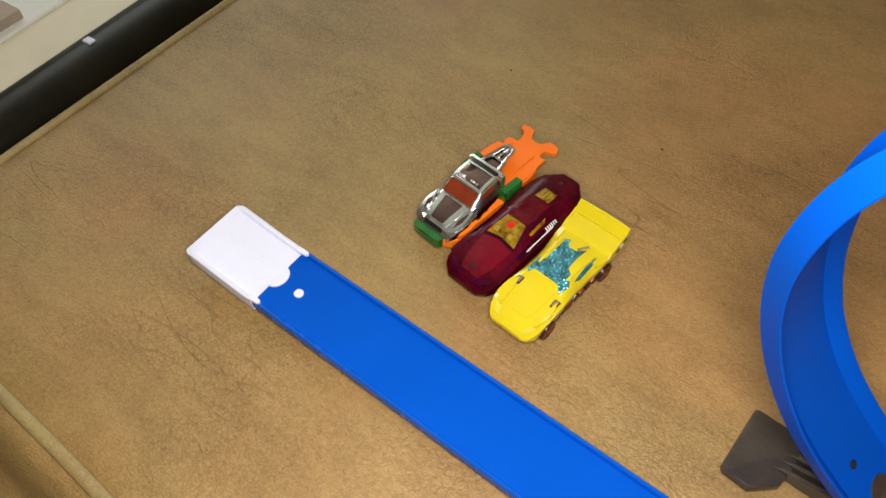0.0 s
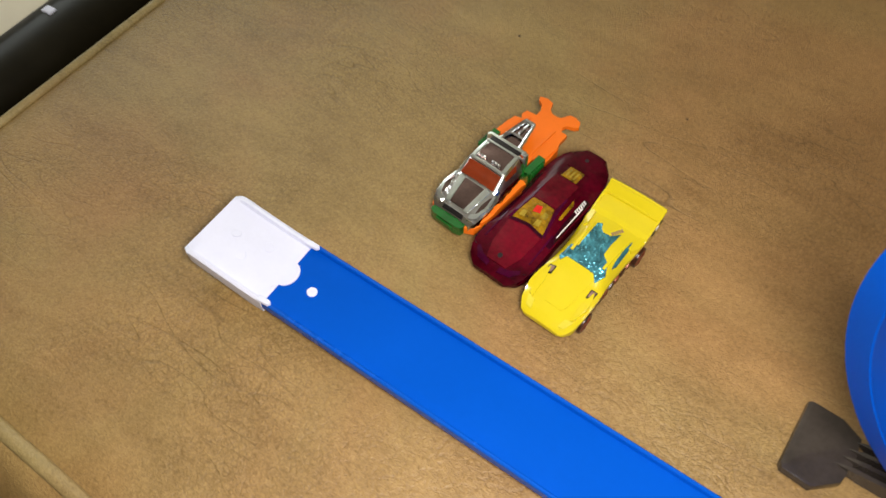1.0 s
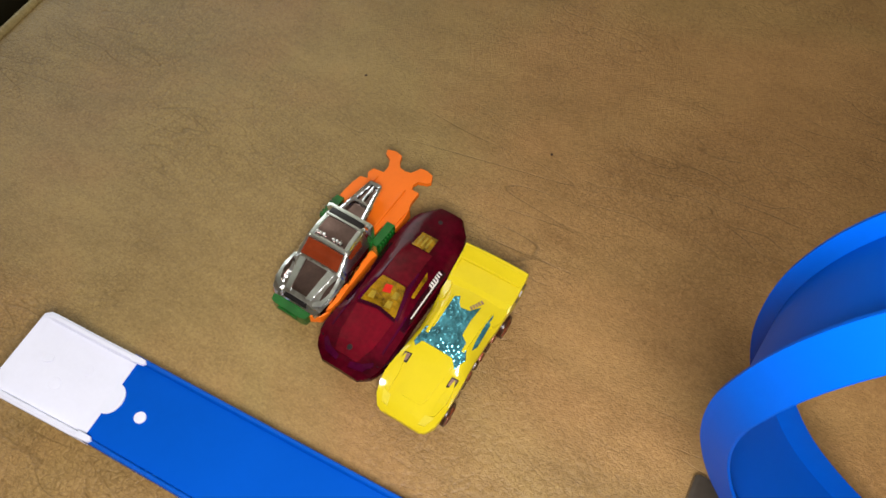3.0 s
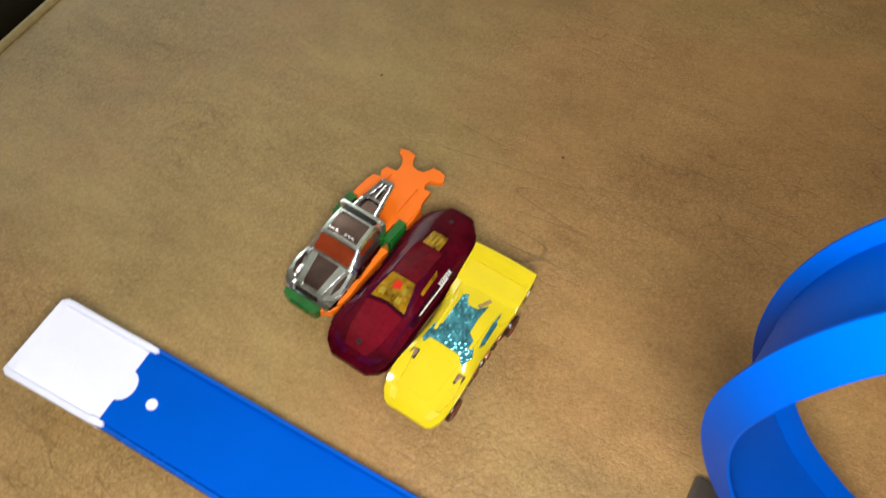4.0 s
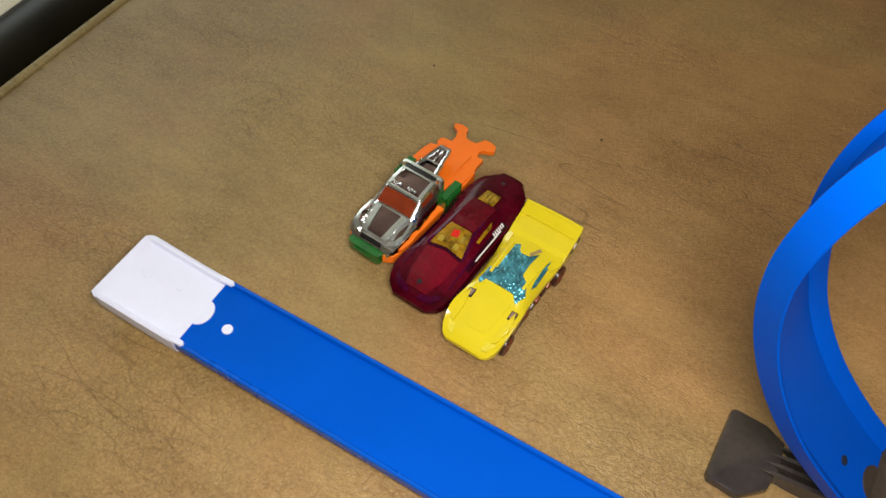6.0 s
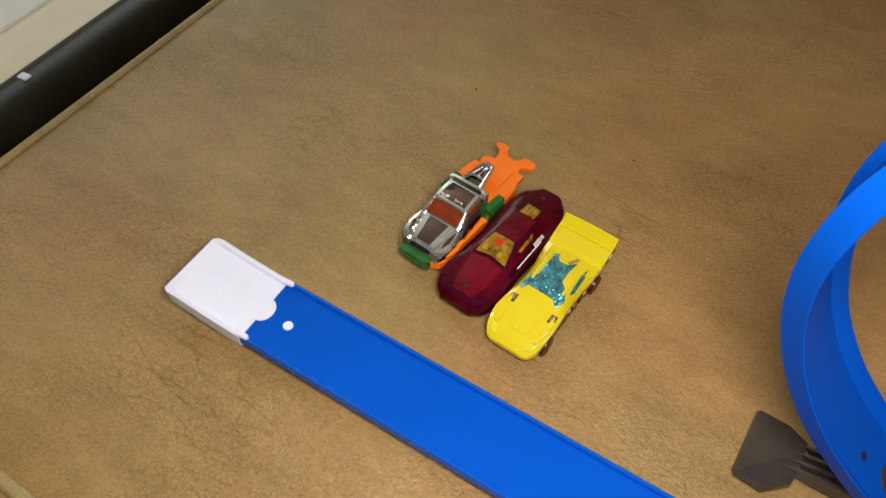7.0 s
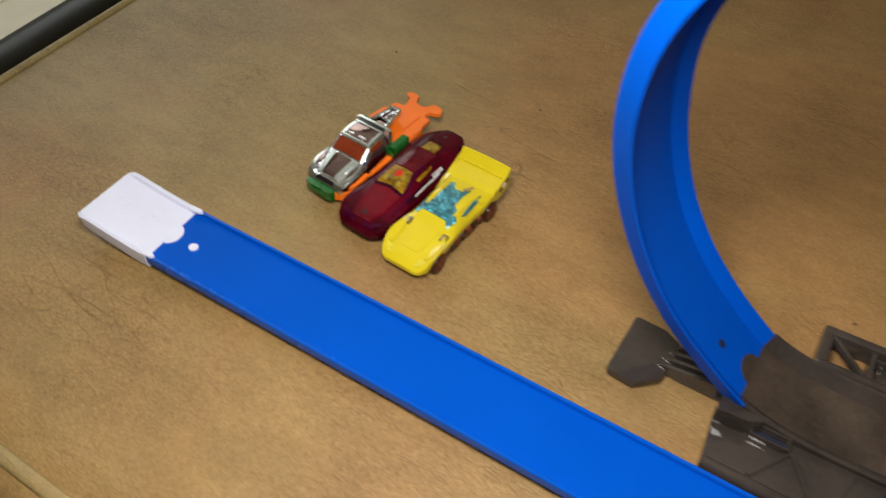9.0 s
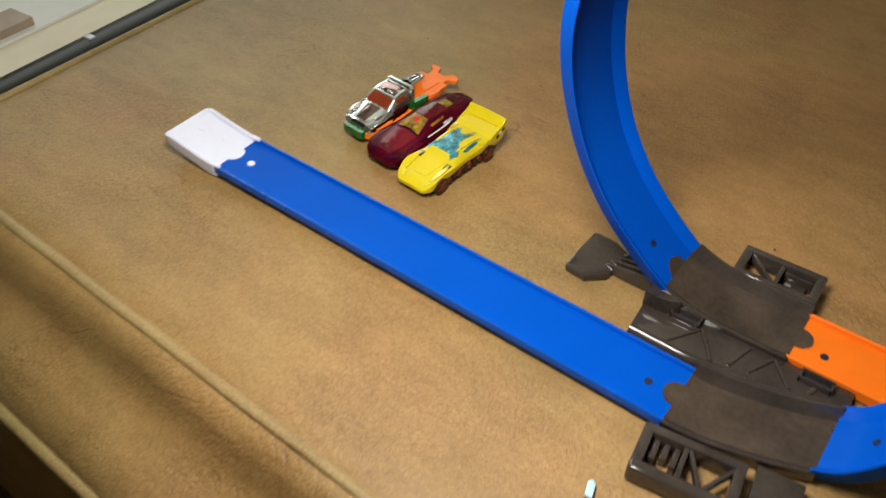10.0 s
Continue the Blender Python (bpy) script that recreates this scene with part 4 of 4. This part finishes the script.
    part("tail_hole", s.drape([(-0.6 + 1.2 * math.cos(k), 81.6 + 1.2 * math.sin(k)) for k in [i * math.pi / 4 for i in range(8)]], 0.4, 0.2, 1), BLACK, car)
    for u in (-1, 1):
        part("pillar", s.drape([(u * 9.4, 29.4), (u * 10.8, 29.4), (u * 8.4, 43.5), (u * 7.6, 52.0), (u * 6.8, 52.0), (u * 6.9, 43.5)][::u], 0.5, 0.4), SHELL_SHEEN, car, "pillar with a purple sheen put into its colour")
        part("nose_edge", s.drape([(u * 3.0, 2.2), (u * 9.6, 3.4), (u * 13.0, 7.5), (u * 12.2, 9.0), (u * 8.0, 6.0), (u * 3.0, 4.4)][::u], 0.4, 0.3), SHELL_SHEEN, car, "nose edge with a purple sheen put into its colour")
        part("flank_ridge", s.drape([(u * 13.0, 14), (u * 13.8, 14), (u * 13.4, 33), (u * 12.6, 33)][::u], 0.5, 0.4), SHELL_SHEEN, car)
        # added panel that carries the shade on the flank
        part("flank_shade", s.drape([(u * 13.6, 27), (u * 15.7, 27), (u * 15.7, 61), (u * 13.4, 61), (u * 12.9, 44)][::u], 0.18, 0.3), DARK_WINE, car, "wine flank with shade put into its colour")
        for v in (16, 67):
            part("wheel_arch", mm(slab([(u * 14.2, v - 8.0), (u * 16.9, v - 6.0), (u * 17.7, v - 2.4), (u * 17.7, v + 2.4), (u * 16.9, v + 6.0), (u * 14.2, v + 8.0)][::u], 6.6, 9.4, 0.9)), DARK_WINE, car, "dark wine wheel arch")
    # white side stripes with unreadable lettering bars
    part("stripe", s.drape([(14.4, 34), (14.9, 34), (15.0, 56), (14.5, 56)], 0.3, 0.3), PRINT_WHITE, car, "white printed stripe")
    for k in range(6):
        part("lettering", s.drape([(13.0, 51 + 1.5 * k), (14.6, 51 + 1.5 * k), (14.6, 51.8 + 1.5 * k), (13.0, 51.8 + 1.5 * k)], 0.42, 0.3, 1), PRINT_WHITE, car, "small white printed bar")
    part("chassis", mm(box(-13.0, 13.0, 4, 82, 1.4, 4.0, 0.5)), BLACK, car)
    wheels(car, [(-14.6, 16), (14.6, 16), (-14.6, 68), (14.6, 68)], 5.6, 4.2, WINE, WINE, 2.0)


burgundy_car()


def tow_truck():
    car = thing("toy_tow_truck", pose(0.0313, 0.0750, 0.002, 0, 0, -5), "chrome toy tow truck with orange bed and green bumper", "toy truck", "parked toy cars")
    # orange tub with the bed and a forked tail
    part("chassis", mm(slab([(-13.5, 3), (-15.8, 9), (-16.2, 20), (-15.0, 24), (-15.0, 40), (-16.6, 46), (-16.6, 58), (-14.0, 66), (14.0, 66), (16.6, 58), (16.6, 46), (15.0, 40), (15.0, 24), (16.2, 20), (15.8, 9), (13.5, 3), (9, 0.6), (-9, 0.6)], 2.4, 7.4, 0.8)), ORANGE, car, "orange plastic chassis")
    for u in (-1, 1):
        part("rear_fender", mm(slab([(u * 10.5, 57), (u * 16.8, 57), (u * 17.0, 62), (u * 16.4, 70), (u * 13.5, 73), (u * 10.5, 73)][::u], 6.0, 12.2, 1.6)), ORANGE, car, "orange plastic fender")
        part("front_fender", mm(slab([(u * 12.0, 4), (u * 15.6, 8), (u * 16.4, 14), (u * 15.8, 22), (u * 12.0, 23)][::u], 4.0, 9.8, 1.4)), ORANGE, car, "orange plastic fender")
    bed = part("bed", mm(slab([(-10.8, 46), (10.8, 46), (10.8, 55.0), (15.2, 54.6), (16.2, 69), (15.0, 73), (14.8, 80), (10.8, 80.2), (9.8, 83), (10.7, 85.6), (15.0, 87.0), (16.4, 88.8), (14.8, 92.4), (11.0, 93.6), (7.4, 93.2), (5.8, 90.0), (4.6, 88.2), (1.6, 87.6), (-1.6, 88.3), (-3.6, 91.0), (-4.8, 94.6), (-9.0, 95.6),
                              (-13.3, 94.3), (-12.4, 91.8), (-8.6, 89.6), (-6.8, 85.5), (-6.6, 81.6), (-12.4, 80.8), (-13.2, 77.4), (-11.4, 74.4), (-15.2, 73.4), (-16.2, 66), (-16.2, 57), (-10.8, 56)], 10.4, 12.8, 0.7)), ORANGE, car, "orange bed with forked tail")
    for u in (-8.0, 8.0):
        part("bed_rail", mm(box(u - 0.7, u + 0.7, 50, 78, 12.0, 13.4, 0.4)), ORANGE, bed)
    part("bed_box", mm(box(-10, 10, 46, 70, 5.5, 10.2, 0.8)), ORANGE, bed)
    # chrome cab
    s = Shell([(1.5, 11.0, 5.0, 8.4, 8.0, 8.8), (3.5, 13.2, 4.8, 10.4, 9.5, 11.0), (8, 14.6, 4.8, 12.6, 10, 12.8), (15, 15.0, 5.4, 13.4, 10, 14.6), (20.5, 14.6, 6.0, 13.6, 10.8, 16.0), (25, 14.2, 6.5, 14.0, 11.0, 19.2), (29.5, 13.8, 6.5, 14.2, 10.6, 22.4), (35, 13.6, 6.5, 14.4, 10.2, 23.4),
               (42, 13.4, 6.5, 14.6, 10.0, 23.6), (45, 13.0, 6.5, 14.6, 9.6, 22.8), (46.5, 12.6, 6.5, 14.0, 9.0, 20.0)], 0.5)
    cab = part("cab", s.mesh(44), CHROME, car, "mirror chrome cab", crisp=13)
    part("roof_edge", s.drape([(-10.2, 28.6), (10.2, 28.6), (9.9, 29.8), (-9.9, 29.8)], 0.5, 0.4), BRIGHT_REFLECTION, cab)
    for u in (-1, 1):
        part("screen_pillar", s.drape([(u * 10.4, 20.6), (u * 12.0, 20.6), (u * 10.9, 29.4), (u * 9.7, 29.4)][::u], 0.6, 0.4), BRIGHT_REFLECTION, cab)
        part("roof_rail", s.drape([(u * 8.6, 30), (u * 10.4, 30), (u * 10.0, 44), (u * 8.2, 44)][::u], 0.5, 0.4), BRIGHT_REFLECTION, cab)
        part("fender_lip", s.drape([(u * 9.0, 3.6), (u * 12.8, 5.6), (u * 14.4, 12), (u * 13.4, 20.4), (u * 12.0, 20.6), (u * 12.8, 12), (u * 11.4, 7.5), (u * 8.6, 5.4)][::u], 1.3, 0.4), BRIGHT_REFLECTION, cab)
    part("windscreen", s.drape([(-10.6, 21.5), (10.6, 21.5), (9.8, 28.0), (-9.8, 28.0)], 0.3, 0.4), GLASS_RED, car, "dark red windscreen")
    part("roof_panel", s.drape([(-8.2, 30.6), (8.2, 30.6), (7.8, 41.4), (-7.8, 41.4)], 0.22, 0.2), DARK_REFLECTION, car, "chrome roof panel with a dark reflection put into its colour")
    for u in (-1, 1):
        part("side_window", s.drape([(u * 11.5, 28.5), (u * 12.5, 29.5), (u * 12.3, 38), (u * 11.1, 38.5)][::u], 0.3, 0.3), GLASS_RED, car, "dark red side window")
        part("headlight", s.drape([(u * 8.5, 2.8), (u * 11.6, 3.6), (u * 12.6, 7.0), (u * 9.5, 6.2)][::u], 0.5, 0.4), CHROME, cab)
        part("hood_edge", s.drape([(u * 4.4, 5.0), (u * 7.0, 5.4), (u * 9.6, 20.0), (u * 6.2, 20.0)][::u], 0.9, 0.4), BRIGHT_REFLECTION, cab, crisp=15)
        part("fender_arch", s.drape([(u * 10.2, 5), (u * 13.4, 8), (u * 14.4, 16), (u * 12.4, 20), (u * 9.6, 12)][::u], 0.9, 0.4), CHROME, cab, crisp=15)
        part("door_panel", s.drape([(u * 11.4, 23), (u * 13.6, 24), (u * 13.3, 42), (u * 10.6, 42)][::u], 0.15, 0.2), BRIGHT_REFLECTION, cab, crisp=15)
    part("hood_center", s.drape([(-4.4, 6), (4.4, 6), (6.1, 20), (-6.1, 20)], 0.35, 0.3), DARK_REFLECTION, cab, "chrome with a dark reflection put into its colour")
    for u in (-1, 1):
        part("fender_recess", s.drape([(u * 10.6, 7), (u * 12.4, 8.5), (u * 13.3, 13.5), (u * 12.8, 19.5), (u * 11.4, 17.5), (u * 10.3, 12)][::u], 1.05, 0.3), DARK_REFLECTION, cab, "chrome with a dark reflection put into its colour")
    part("grille", s.drape([(-6.5, 2.0), (6.5, 2.0), (6.0, 3.6), (-6.0, 3.6)], 0.3, 0.3), BLACK, cab, "dark grille")
    for u in (-7.0, -5.1, -3.2, 2.0, 3.9, 5.8):
        part("roof_lamp", mm(moved(cylinder(0.8, 1.8, 12, 0.35), pose(u, 31.6, s.top(u, 31.6) + 0.7))), CHROME, cab)
    part("bar_edge", mm(box(-9.8, 9.8, 41.2, 42.4, 23.0, 24.9, 0.4)), BRIGHT_REFLECTION, cab)
    part("light_bar", mm(box(-9.4, 9.0, 42.4, 45.6, 22.6, 24.5, 0.7)), BLACK, car, "black light bar")
    part("roof_hoop", mm(join(box(-11.2, 11.2, 45.4, 47.4, 22.4, 24.8, 0.6), box(-12.4, -10.6, 45.0, 47.4, 10, 24.0, 0.5), box(10.6, 12.4, 45.0, 47.4, 10, 24.0, 0.5))), BRIGHT_REFLECTION, cab)
    # boom: two chrome arms that meet over the bed, black between
    boom = part("boom", mm(join(tube([(-7.4, 48, 20.0), (-4.9, 69.0, 19.0)], 1.3, 8), tube([(5.2, 48, 20.0), (0.4, 69.0, 19.0)], 1.3, 8), tube([(-5.3, 69.0, 19.0), (0.8, 69.0, 19.0)], 1.4, 8), tube([(-6.2, 57, 19.6), (3.2, 57, 19.6)], 0.9, 8), tube([(-1.8, 57, 19.6), (-2.2, 68.5, 19.0)], 0.7, 8))), CHROME, car, "chrome towing boom")
    part("boom_plate", mm(slab([(-7.0, 48), (4.8, 48), (0.2, 68), (-4.8, 68)], 17.4, 18.8, 0.3)), DARK_REFLECTION, boom)
    part("boom_post", mm(box(-4.6, 0.4, 60, 68, 12.4, 18.0, 0.8)), CHROME, boom)
    # green bumper and side boxes
    part("bumper", mm(join(slab([(-11.2, 1.6), (-10.6, -1.4), (-8.0, -2.4), (6.0, -2.6), (8.6, -1.8), (9.2, 1.6)], 2.6, 8.4, 0.9), box(-6.4, 4.2, -3.2, -2.2, 4.4, 7.0, 0.4))), GREEN, car, "clear green bumper")
    for u in (-1, 1):
        sb = part("side_box", mm(slab([(u * 12.6, 44), (u * 16.4, 43), (u * 16.8, 57.2), (u * 12.6, 57.2)][::u], 6.0, 15.2, 0.9)), GREEN, car, "clear green side box")
        for k in range(6):
            part("box_groove", mm(box(min(u * 16.4, u * 17.7), max(u * 16.4, u * 17.7), 44.6 + 1.9 * k, 45.6 + 1.9 * k, 7.0, 14.6, 0.2)), GREEN, sb)
    wheels(car, [(-13.6, 13), (13.6, 13), (-13.8, 57), (13.8, 57)], 5.8, 4.4, BLACK, CHROME, 2.0)


tow_truck()

# ---- small litter on the cushion ----


def scrap(x, y, turn, size, mat, label, category):
    a, b, h = size
    bm = slab([(-a, -b * 0.8), (a * 0.7, -b), (a, b * 0.5), (a * 0.2, b), (-a * 0.8, b * 0.7)], 0, h, h * 0.3)
    ob = part("paper_scrap" if h > 0.001 else "crumb", bm, mat, None)
    ob.matrix_world = pose(x, y, 0.0004, 0, 0, turn)
    tagged(ob, label, category)


scrap(0.3000, -0.0650, 20, (0.0022, 0.0050, 0.0016), SCRAP, "tiny pale blue scrap of plastic on the leather", "scrap")
for cx, cy in ((0.0970, 0.2163), (0.3090, 0.1470), (-0.0175, 0.2202)):
    scrap(cx, cy, 37, (0.0008, 0.0006, 0.0005), CRUMB, "tiny dark crumb lying on the leather", "crumb")
